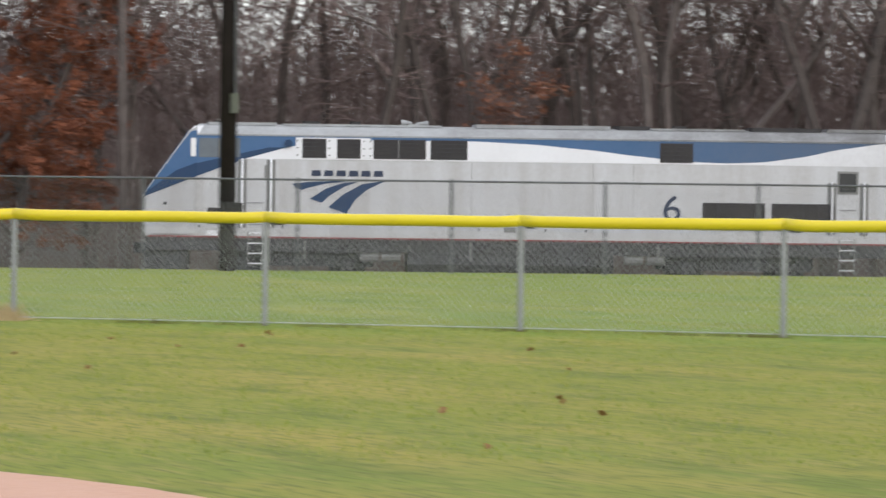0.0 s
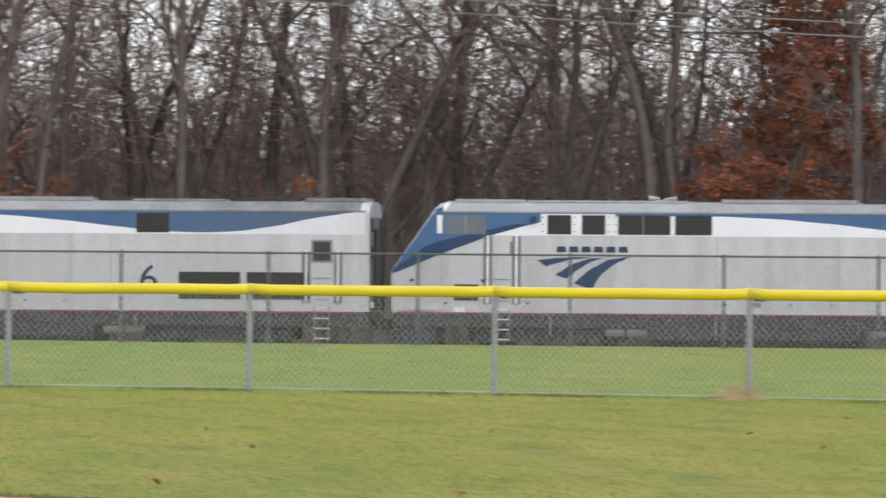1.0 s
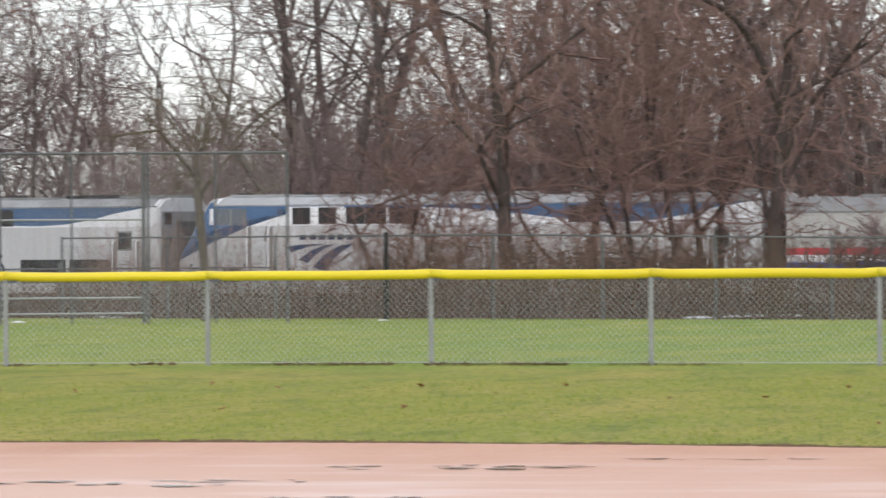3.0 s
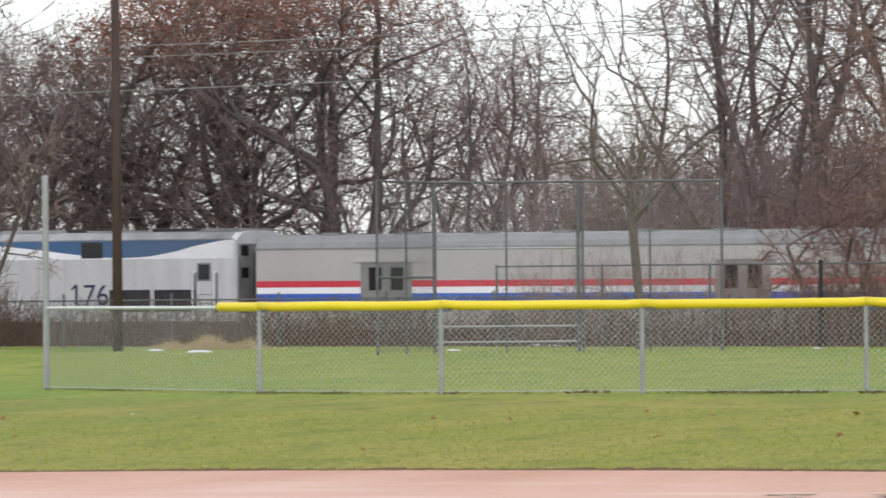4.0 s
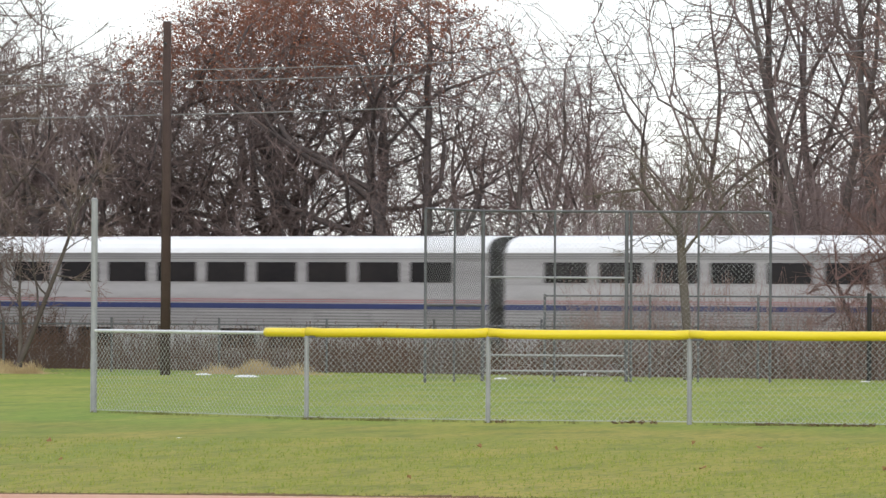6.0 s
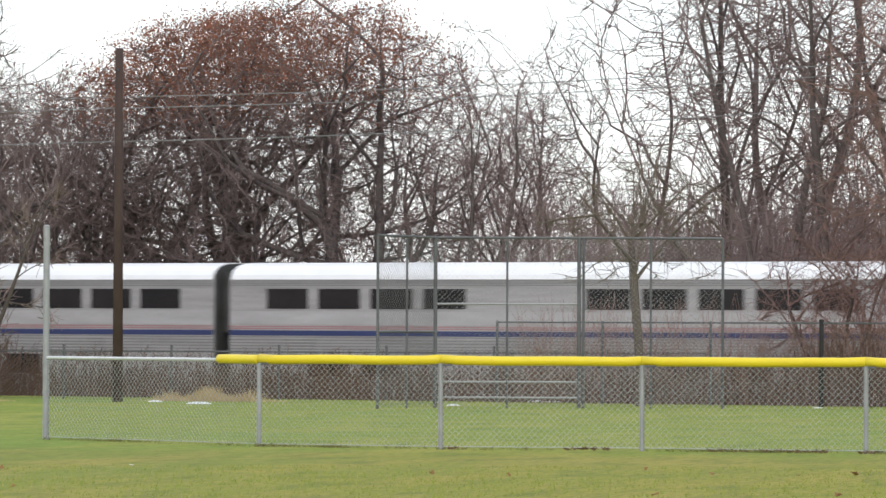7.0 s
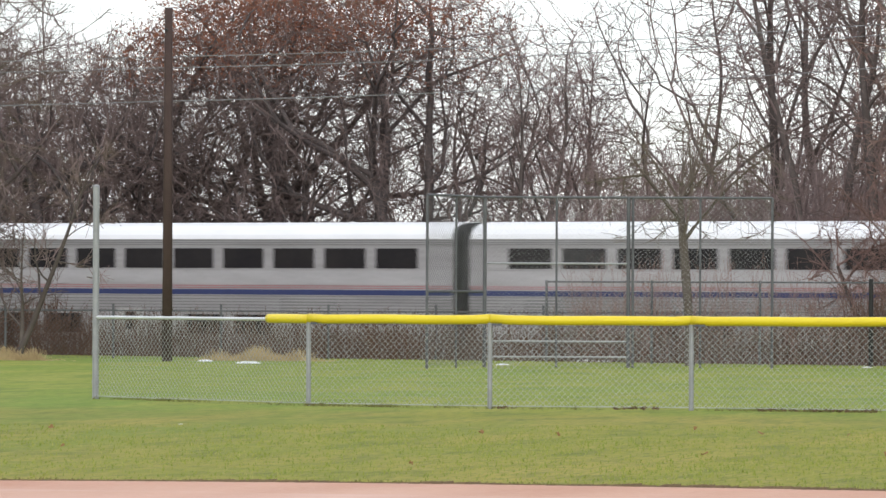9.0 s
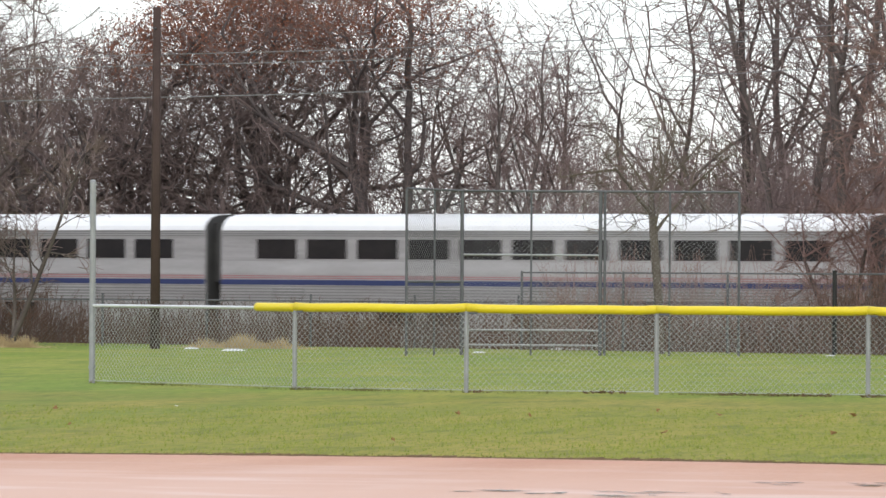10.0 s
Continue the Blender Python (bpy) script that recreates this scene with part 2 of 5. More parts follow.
REDLINE = material("red_stripe", (0.33, 0.055, 0.068), 0.5, 0, (0.22, 0.05, 0.055), 1.5, 0, 12)
DARKGLASS = material("dark_door_glass", (0.035, 0.037, 0.040), 0.15, 0, (0.05, 0.05, 0.055), 1, 0, 5)
# galvanised pipe again, with the highlight on the top rail painted in as paler colour
RAILPIPE = material("highlit_galvanised_rail", (0.70, 0.71, 0.73), 0.35, 0.2, (0.58, 0.59, 0.61), 4, 0.03, 40)
# the grey-blue of reflected sky is painted into this glass
CABGLASS = material("cab_glass", (0.16, 0.19, 0.22), 0.12, 0, (0.12, 0.14, 0.17), 1, 0, 5)
WINDOW = material("tinted_window", (0.014, 0.013, 0.016), 0.14, 0, (0.03, 0.026, 0.026), 0.7, 0, 6, 0.35)
ROOFGLASS = material("roof_window", (0.13, 0.135, 0.145), 0.15, 0, (0.10, 0.105, 0.11), 0.8, 0, 6)
# the level streaks are reflections on the steel, painted into its colour
STAINLESS = material("stainless_steel", (0.49, 0.475, 0.475), 0.40, 0.3, (0.33, 0.315, 0.31), 1.0, 0.02, 8, 0.5, 0.5, 0.0, (0.25, 1.0, 5.0))
ROOFWHITE = material("white_roof", (0.90, 0.91, 0.92), 0.45, 0, (0.82, 0.83, 0.84), 0.6, 0.02, 8)
PINK = material("faded_red_stripe", (0.50, 0.22, 0.23), 0.5)
STRIPEBLUE = material("blue_stripe", (0.035, 0.05, 0.15), 0.45)
BAGBLUE = material("bright_blue_stripe", (0.05, 0.14, 0.55), 0.45)
BAGRED = material("bright_red_stripe", (0.66, 0.05, 0.08), 0.45)
LETTERBOARD = material("brushed_steel_board", (0.52, 0.51, 0.51), 0.42, 0.25, (0.40, 0.39, 0.385), 1.0, 0.02, 8, 0.5, 0.5, 0.0, (0.5, 1.0, 3.0))
BAGROOF = material("baggage_roof", (0.27, 0.27, 0.27), 0.55, 0.1, (0.20, 0.20, 0.195), 1.0, 0.1, 8)
BAGSIDE = material("pale_silver_side", (0.50, 0.49, 0.47), 0.42, 0.15, (0.43, 0.42, 0.40), 0.5, 0.02, 8)
DOORGREY = material("door_grey", (0.27, 0.27, 0.26), 0.5, 0.1, (0.20, 0.20, 0.195), 1.2, 0.05, 10)
DIAPHRAGM = material("diaphragm", (0.075, 0.075, 0.072), 0.7, 0, (0.045, 0.045, 0.045), 1.5, 0.2, 10)
SIGNRED = material("sign_red", (0.62, 0.04, 0.07), 0.5)
SIGNGREEN = material("scoreboard_green", (0.050, 0.135, 0.112), 0.5, 0, (0.065, 0.155, 0.13), 1, 0.02, 10)
SIGNPOST = material("ochre_post", (0.37, 0.22, 0.06), 0.7, 0, (0.28, 0.17, 0.05), 2, 0.1, 15)
BULB = material("scoreboard_digit", (0.035, 0.09, 0.075), 0.5)
SIGNLETTER = material("faded_sign_letter", (0.66, 0.27, 0.27), 0.5)
BOXMETAL = material("meter_box", (0.12, 0.125, 0.10), 0.6, 0.2)
LAMPWHITE = material("number_board", (0.95, 0.95, 0.95), 0.3)

# ---- mesh building ----


class Mesh:
    """Vertices and faces of one part, gathered and then linked."""

    def __init__(self):
        self.v, self.f = [], []

    def poly(self, pts):
        n = len(self.v)
        self.v += [tuple(p) for p in pts]
        self.f.append(tuple(range(n, n + len(pts))))
        return self

    def box(self, x0, y0, z0, x1, y1, z1, c=0.0):
        """A box with its upright edges cut by c."""
        ring = [(x0 + c, y0), (x1 - c, y0), (x1, y0 + c), (x1, y1 - c), (x1 - c, y1), (x0 + c, y1), (x0, y1 - c), (x0, y0 + c)] if c else \
            [(x0, y0), (x1, y0), (x1, y1), (x0, y1)]
        return self.prism([(x, y, z0) for x, y in ring], (0, 0, z1 - z0))

    def prism(self, ring, along):
        """The closed solid that a flat ring sweeps along a vector."""
        n, k = len(self.v), len(ring)
        a = Vector(along)
        self.v += [tuple(p) for p in ring] + [tuple(Vector(p) + a) for p in ring]
        self.f += [tuple(range(n + k - 1, n - 1, -1)), tuple(range(n + k, n + 2 * k))]
        self.f += [(n + i, n + (i + 1) % k, n + k + (i + 1) % k, n + k + i) for i in range(k)]
        return self

    def tube(self, pts, radii, sides=8, caps=True):
        """A pipe through the points."""
        pts = [Vector(p) for p in pts]
        n = len(self.v)
        for i, p in enumerate(pts):
            d = (pts[min(i + 1, len(pts) - 1)] - pts[max(i - 1, 0)]).normalized()
            s = d.cross((0, 0, 1) if abs(d.z) < 0.9 else (1, 0, 0)).normalized()
            q = d.cross(s)
            r = radii[i] if hasattr(radii, "__len__") else radii
            self.v += [tuple(p + s * math.cos(a) * r + q * math.sin(a) * r) for a in (2 * math.pi * j / sides for j in range(sides))]
        for i in range(len(pts) - 1):
            for j in range(sides):
                a, b = n + i * sides + j, n + i * sides + (j + 1) % sides
                self.f.append((a, b, b + sides, a + sides))
        if caps:
            self.f += [tuple(range(n + sides - 1, n - 1, -1)), tuple(range(n + (len(pts) - 1) * sides, n + len(pts) * sides))]
        return self

    def data(self, name, mat, smooth=False):
        me = bpy.data.meshes.new(name)
        me.from_pydata(self.v, [], self.f)
        me.materials.append(mat)
        if smooth:
            for p in me.polygons:
                p.use_smooth = True
        return me


def part(name, mesh, mat, parent=None, label="", smooth=False):
    ob = new(name, mesh.data(name, mat, smooth) if isinstance(mesh, Mesh) else mesh)
    ob.parent = parent
    return tagged(ob, label)


def thing(name, label, category, group="", kind="", place=None):
    ob = new(name)
    if place is not None:
        ob.matrix_world = place
    return tagged(ob, label, category, group, kind)


def segments(name, a, b, ra, rb, mat, sides=3, faces=None):
    """Many tapered sticks from points a to points b in one mesh."""
    a, b, ra, rb = np.asarray(a, float), np.asarray(b, float), np.asarray(ra, float), np.asarray(rb, float)
    d = b - a
    d /= np.linalg.norm(d, axis=1)[:, None] + 1e-9
    up = np.where(np.abs(d[:, 2:3]) < 0.9, [[0, 0, 1.0]], [[1.0, 0, 0]])
    s = np.cross(d, up)
    s /= np.linalg.norm(s, axis=1)[:, None] + 1e-9
    q = np.cross(d, s)
    rings = []
    for p, r in ((a, ra), (b, rb)):
        for j in range(sides):
            w = 2 * math.pi * j / sides
            rings.append(p + (s * math.cos(w) + q * math.sin(w)) * r[:, None])
    v = np.stack(rings, 1).reshape(-1, 3)
    base = np.arange(len(a))[:, None, None] * 2 * sides
    f = np.array([[j, (j + 1) % sides, sides + (j + 1) % sides, sides + j] for j in range(faces or sides)])[None] + base
    f = f.reshape(-1, 4)
    return raw_mesh(name, v, f, mat)


def raw_mesh(name, v, f, mat):
    """A mesh from arrays of vertices and of faces with k corners each."""
    k = f.shape[1]
    me = bpy.data.meshes.new(name)
    me.vertices.add(len(v))
    me.vertices.foreach_set("co", np.ascontiguousarray(v, dtype=np.float32).ravel())
    me.loops.add(f.size)
    me.loops.foreach_set("vertex_index", np.ascontiguousarray(f, dtype=np.int32).ravel())
    me.polygons.add(len(f))
    me.polygons.foreach_set("loop_start", np.arange(0, f.size, k, dtype=np.int32))
    me.polygons.foreach_set("loop_total", np.full(len(f), k, dtype=np.int32))
    me.materials.append(mat)
    me.update(calc_edges=True)
    me.validate()
    return me


# ---- the railway line: straight, its near side TRACK metres off at its nearest ----
TRACK, TRACK_AT, RAIL = 141.0, bearing(448), -1.20
GRADE = 0.0015            # the line climbs gently to the left
NORMAL = Vector((math.sin(TRACK_AT), math.cos(TRACK_AT), 0))
ALONG = Vector((math.cos(TRACK_AT), -math.sin(TRACK_AT), 0))
TURN = -math.degrees(TRACK_AT)


def rail_z(s):
    """Height of the rail head: a gentle climb to the left and a slight hump on the right."""
    k = min(1.0, max(0.0, (s + 27) / 20))
    return RAIL - GRADE * s + 0.13 * k * k * (3 - 2 * k)


def by_track(s, w, z=0.0):
    """s metres along the track to the right, w metres behind the near side of the train."""
    p = NORMAL * (TRACK + w) + ALONG * s
    return Vector((p.x, p.y, z))


def behind(p):
    return NORMAL.x * p[0] + NORMAL.y * p[1] - TRACK


def edge(s):
    """Where the park ends, metres from the train's near side, along the track."""
    return -46.5 + 5.0 * min(1, max(0, (-s - 10) / 45))


def lie(p):
    """Height of the ground: a level field that falls away to the railway."""
    w = behind(p)
    k = min(1, max(0, (w - edge(p[0] * ALONG.x + p[1] * ALONG.y) - 1.5) / 14.0))
    return -1.75 * k * k * (3 - 2 * k)


rng = np.random.default_rng(7)


# ---- ground ----
def ground():
    """One sheet: the field, the fall to the railway and the wood's floor, out to the horizon."""
    m = Mesh()
    ws = [-900, -400, -200, -120, -90, -60, -47, -46, -45, -43.5, -42, -41, -40, -39, -38, -37, -35, -33, -31, -29, -27, -24, -20, -6, 8, 40, 120, 400, 900, 1800]
    ss = [-1800, -900, -400, -200, -160, -120, -100, -80, -70, -60, -55, -48, -40, -32, -25, -18, -10, -5, 0, 20, 40, 80, 200, 400, 900, 1800]
    for w in ws:
        for s in ss:
            p = by_track(s, w)
            m.v.append((p.x, p.y, lie(p)))
    k = len(ss)
    for i in range(len(ws) - 1):
        for j in range(k - 1):
            m.f.append((i * k + j, i * k + j + 1, (i + 1) * k + j + 1, (i + 1) * k + j))
    me = m.data("ground", TURF, True)
    me.materials.append(SCRUBLAND)
    for p in me.polygons:
        p.material_index = 1 if behind(p.center) > -38.5 else 0
    tagged(new("ground", me), "mown grass field falling away to rough ground by the railway", "ground", kind="structure")


ground()


def infield():
    """The clay skin of the infield: a disc with a wavering edge."""
    m = Mesh()
    cx, cy, r = DISC
    ring = []
    for i in range(360):
        a = 2 * math.pi * i / 360
        q = r + 0.10 * noise.noise((8 * math.cos(a), 8 * math.sin(a), 0)) + 0.05 * noise.noise((60 * math.cos(a), 60 * math.sin(a), 3))
        ring.append((cx + q * math.cos(a), cy + q * math.sin(a), 0.012))
    m.poly(ring)
    tagged(new("infield_dirt", m.data("infield_dirt", DIRT)), "reddish clay infield skin, wet in places", "infield", kind="structure")
    # puddles: long thin wet streaks
    for u, d, w, h in ((-4110, 37.1, 0.95, 0.16), (-3990, 37.25, 0.6, 0.12), (-4470, 35.3, 0.6, 0.09), (-3610, 38.3, 0.7, 0.07), (-4290, 32.8, 0.5, 0.08), (-1950, 32.4, 1.0, 0.2), (-4700, 35.0, 0.9, 0.2)):
        c = spot(u, d)
        m = Mesh()
        for piece in range(7):
            x0 = w * 0.85 * math.sin(piece * 2.4 + u)
            y0 = h * 1.5 * math.sin(piece * 1.7 + 2 * u)
            ww, hh = w * (0.16 + 0.10 * math.sin(piece * 3.3 + d)), h * (0.55 + 0.3 * math.sin(piece * 5.1 + u))
            ring = []
            for i in range(48):
                a = 2 * math.pi * i / 48
                k = 0.8 + 0.6 * noise.noise((3 * math.cos(a) + u + piece, 3 * math.sin(a), 5)) + 0.5 * noise.noise((9 * math.cos(a) + u, 9 * math.sin(a), 8 + piece))
                ring.append((c.x + x0 + ww * k * math.cos(a), c.y + y0 + hh * k * math.sin(a), 0.017 + 0.0004 * piece))
            m.poly(ring)
        tagged(new("puddle", m.data("puddle", PUDDLE)), "shallow dark puddle on the clay infield", "puddle", "puddles on the infield", "structure")


infield()


def base_plate():
    c = spot(-2787, 32.4)
    t = thing("base_plate", "white square rubber base lying on the clay infield", "base", place=pose(c.x, c.y, 0.012, 0, 0, 12))
    m = Mesh().prism([(-0.21, -0.19, 0.0), (0.21, -0.19, 0.0), (0.21, 0.19, 0.0), (-0.21, 0.19, 0.0)], (0, 0, 0.025))
    m.prism([(-0.19, -0.17, 0.025), (0.19, -0.17, 0.025), (0.19, 0.17, 0.025), (-0.19, 0.17, 0.025)], (0, 0, 0.018))
    part("cushion", m, WHITEPAINT, t)


base_plate()


def track():
    """Ballast bed, sleepers and rails."""
    t = thing("railway_track", "railway track on grey stone ballast below the field", "track", kind="structure")
    cuts = (-420, -27, -22, -17, -12, -7, 420)
    steps = [(a, ALONG * (c - a) + Vector((0, 0, rail_z(c) - rail_z(a)))) for a, c in zip(cuts, cuts[1:])]
    m = Mesh()
    for a, run in steps:
        m.prism([by_track(a, w, rail_z(a) + z) for w, z in ((-2.2, -0.7), (-0.9, -0.2), (4.0, -0.2), (5.3, -0.7))], run)
    part("ballast_bed", m, BALLAST, t)
    for w in (0.82, 2.26):
        m = Mesh()
        for a, run in steps:
            m.prism([by_track(a, w + x, rail_z(a) + z) for x, z in ((-0.07, -0.18), (0.07, -0.18), (0.035, 0), (-0.035, 0))], run)
        part("rail", m, UNDER, t)


track()


# ---- fences ----
def chainlink(p, q, z0, z1, cell, r):
    """The crossing wires of a chain-link panel from p to q."""
    p, q = Vector((p[0], p[1], 0)), Vector((q[0], q[1], 0))
    n = (q - p).length
    d = (q - p) / n
    a, b = [], []
    h = z1 - z0
    for sign in (1, -1):
        x = -h if sign > 0 else 0.0
        while x < n + (0 if sign > 0 else h):
            # a wire climbs from (x, z0) to (x + sign h, z1), cut to the panel
            s0, s1 = 0.0, h
            if sign > 0:
                s0, s1 = max(0, -x), min(h, n - x)
            else:
                s0, s1 = max(0, x - n), min(h, x)
            if s1 - s0 > 0.02:
                for s, out in ((s0, a), (s1, b)):
                    pt = p + d * (x + sign * s)
                    out.append((pt.x, pt.y, z0 + s))
            x += cell * 1.414
    return segments("mesh", a, b, np.full(len(a), r), np.full(len(a), r), WIRE)


POSTS = [(-5581, 146), (-5205, 154.5), (-4884, 157.5), (-4528, 158.5), (-4133, 160.5), (-3744, 162.5), (-3341, 165), (-2947, 168), (-2539, 170.5),
         (-2129, 172), (-1709, 174), (-1282, 177), (-857, 180), (-423, 183.5), (27, 187), (470, 191), (922, 195), (1387, 199), (1860, 203)]


def outfield_fence():
    """Chain-link fence with a yellow plastic cap along its top rail."""
    t = thing("outfield_fence", "chain-link outfield fence with bright yellow plastic cap and galvanised posts", "fence")
    tops = [spot(u, FOCAL * 1.215 / h) for u, h in POSTS]
    foul = tops[0]
    for p in tops[1:]:
        m = Mesh().tube([(p.x, p.y, -0.1), (p.x, p.y, 1.20)], 0.034, 10)
        part("post", m, GALV, t)
    for p, q in zip(tops, tops[1:]):
        part("mesh_panel", chainlink(p, q, 0.03, 1.19, 0.062, 0.0030), WIRE, t)
        part("bottom_wire", Mesh().tube([(p.x, p.y, 0.04), (q.x, q.y, 0.04)], 0.006, 5), WIRE, t)
    for i, (p, q) in enumerate(zip(tops, tops[1:])):
        part("top_rail", Mesh().tube([(p.x, p.y, 1.20), (q.x, q.y, 1.20)], 0.024, 8), RAILPIPE, t)
        start = p if i else p.lerp(q, 0.82)
        pts = []
        k = 12
        for j in range(k + 1):
            c = start.lerp(q, j / k)
            pts.append((c.x, c.y, 1.212 + 0.010 * noise.noise((c.x * 0.9, c.y * 0.9, 0)) + (0.012 if j in (0, k) and i else 0)))
        part("yellow_cap", Mesh().tube(pts, 0.064, 12), YELLOW, t, "bright yellow corrugated plastic fence cap", True)
    # straps that hold the cap at the posts
    for i, p in enumerate(tops[1:]):
        part("cap_strap", Mesh().box(p.x + 0.05, p.y - 0.075, 1.135, p.x + 0.05 + 0.09 + 0.03 * (i % 3), p.y - 0.02, 1.165), DARKPIPE, t)
    pole = thing("foul_pole", "tall galvanised steel end post standing at the fence end", "pole")
    part("pole", Mesh().tube([(foul.x, foul.y, -0.1), (foul.x, foul.y, 3.10)], 0.048, 12), GALV, pole)
    part("pole_cap", Mesh().tube([(foul.x, foul.y, 3.10), (foul.x, foul.y, 3.13), (foul.x, foul.y, 3.15)], [0.05, 0.05, 0.02], 12), GALV, pole)
    for z in (0.25, 0.7, 1.13):
        part("tension_band", Mesh().tube([(foul.x, foul.y, z - 0.02), (foul.x, foul.y, z + 0.02)], 0.056, 12), GALV, pole)


outfield_fence()


def far_fence():
    """Dark chain-link fence along the railway side of the park."""
    t = thing("boundary_fence", "tall weathered dark chain-link fence along the railway", "fence")
    s = -63.6
    pts = []
    while s < 40:
        pts.append(by_track(s, edge(s)))
        s += 2.8
    tops = []
    for i, p in enumerate(pts):
        first = i == 3
        tops.append(1.70 + 0.15 * min(1, max(0, (8 - i) / 4)))
        part("post", Mesh().tube([(p.x, p.y, -0.2), (p.x, p.y, tops[i] + (0.06 if first else 0.02))], 0.052 if first else 0.03, 8), BLACKPIPE if first else DARKPIPE, t)
    for p, q, hp, hq in zip(pts, pts[1:], tops, tops[1:]):
        me = chainlink(p, q, 0.03, 1.66, 0.075, 0.003)
        me.materials[0] = DARKWIRE
        part("mesh_panel", me, DARKWIRE, t)
        part("top_rail", Mesh().tube([(p.x, p.y, hp - 0.02), (q.x, q.y, hq - 0.02)], 0.022, 6), DARKPIPE, t)
    # the lower stretch behind the backstop
    t = thing("low_fence", "low weathered chain-link fence in front of the brush", "fence")
    pts = [spot(u, 122) for u in range(-6500, -4350, 190)]
    for p in pts:
        part("post", Mesh().tube([(p.x, p.y, -0.9), (p.x, p.y, 1.28)], 0.03, 8), DARKPIPE, t)
    for p, q in zip(pts, pts[1:]):
        me = chainlink(p, q, -0.1, 1.1, 0.075, 0.003)
        me.materials[0] = DARKWIRE
        part("mesh_panel", me, DARKWIRE, t)
        part("top_rail", Mesh().tube([(p.x, p.y, 1.12), (q.x, q.y, 1.12)], 0.022, 6), DARKPIPE, t)


far_fence()


def backstop():
    """A practice backstop: pipe frames with chain-link, two bays and a side wing."""
    t = thing("backstop", "tall galvanised pipe backstop with chain-link panels on the grass", "backstop")
    top = 3.6
    line = [spot(-4996, 107.5), spot(-4894, 110), spot(-4640, 110), spot(-4386, 110)]
    mids = [line[0].lerp(line[1], 0.5), line[1].lerp(line[2], 0.5), line[2].lerp(line[3], 0.5)]
    for p, r in [(line[0], 0.03), (line[1], 0.042), (line[2], 0.042), (line[3], 0.03)] + [(q, 0.024) for q in mids]:
        part("upright", Mesh().tube([(p.x, p.y, -0.1), (p.x, p.y, top)], r, 8), DARKPIPE, t)
    second = spot(-4632, 110)
    part("upright", Mesh().tube([(second.x, second.y, -0.1), (second.x, second.y, top)], 0.03, 8), DARKPIPE, t)
    for i, (p, q) in enumerate(zip(line, line[1:])):
        part("top_rail", Mesh().tube([(p.x, p.y, top), (q.x, q.y, top)], 0.026, 8), DARKPIPE, t)
        wing = part("mesh_panel", chainlink(p, q, 0.05, top - 0.02, 0.075, 0.0016 if i else 0.0036), WIRE, t)
        if not i:
            wing.data.materials[0] = DARKWIRE
        heights = ((1.6,), (2.2, 0.55, 0.22), ())[i]
        for z in heights:
            part("cross_rail", Mesh().tube([(p.x, p.y, z), (q.x, q.y, z)], 0.022, 8), GALV if i else DARKPIPE, t)


backstop()


# ---- poles and wires ----
def utility_pole(u, d, h, r, wood, lean=0.0, box=False):
    p = spot(u, d)
    p.z = lie(p)
    t = thing("utility_pole", "dark round wooden utility pole standing in the grass", "pole", "utility poles", place=pose(p.x, p.y, p.z))
    part("shaft", Mesh().tube([(0, 0, -0.3), (lean * h / 2, 0, h / 2), (lean * h, 0, h)], [r * 1.12, r, r * 0.86], 14), wood, t, smooth=True)
    if box:
        part("meter_box", Mesh().box(-0.02, -r - 0.12, 2.88, 0.12, -r + 0.05, 3.24, 0.02), BOXMETAL, t, "small grey-green box")
        part("conduit", Mesh().tube([(0.07, -r - 0.05, 3.2), (0.07, -r - 0.03, h)], 0.02, 6), DARKPIPE, t)
        part("switch_box", Mesh().box(-0.17, -r - 0.2, 0.9, 0.2, -r + 0.05, 1.25, 0.02), BLACKPIPE, t, "small black box")
    else:
        part("insulator_pin", Mesh().tube([(0, -r - 0.10, h - 0.5), (0, r + 0.06, h - 0.5)], 0.03, 6), UNDER, t)
    return p, h


pole_a = utility_pole(402, 95, 14.0, 0.145, POLEDARK, box=True)
pole_b = utility_pole(-2660, 104, 14.0, 0.155, POLEDARK)
pole_c = utility_pole(-5455, 117, 7.95, 0.105, POLEWOOD)


def wires():
    t = thing("overhead_cables", "thin overhead cables strung between the poles", "cable")
    c = pole_c[0]
    left = spot(-8500, 131)
    for z, r in ((6.85, 0.010), (6.6, 0.010), (5.85, 0.011)):
        for a, b, za, zb, sag in ((c, spot(-3994, 121), z, z + 1.2, 0.15), (left, c, z + 0.1, z, 0.35)):
            pts = []
            for i in range(25):
                k = i / 24
                p = a.lerp(b, k)
                pts.append((p.x, p.y, za + (zb - za) * k - sag * 4 * k * (1 - k)))
            part("cable", Mesh().tube(pts, r, 5), CABLE, t)
    a, b = pole_a[0], pole_b[0]
    for z in (5.6, 5.85):
        for p, q, za, zb, sag in ((a, b, z, z + 2.6, 0.2), (spot(3200, 98), a, z - 0.1, z, 0.3)):
            pts = []
            for i in range(25):
                k = i / 24
                m = p.lerp(q, k)
                pts.append((m.x, m.y, za + (zb - za) * k - sag * 4 * k * (1 - k)))
            part("cable", Mesh().tube(pts, 0.010, 5), CABLE, t)


wires()


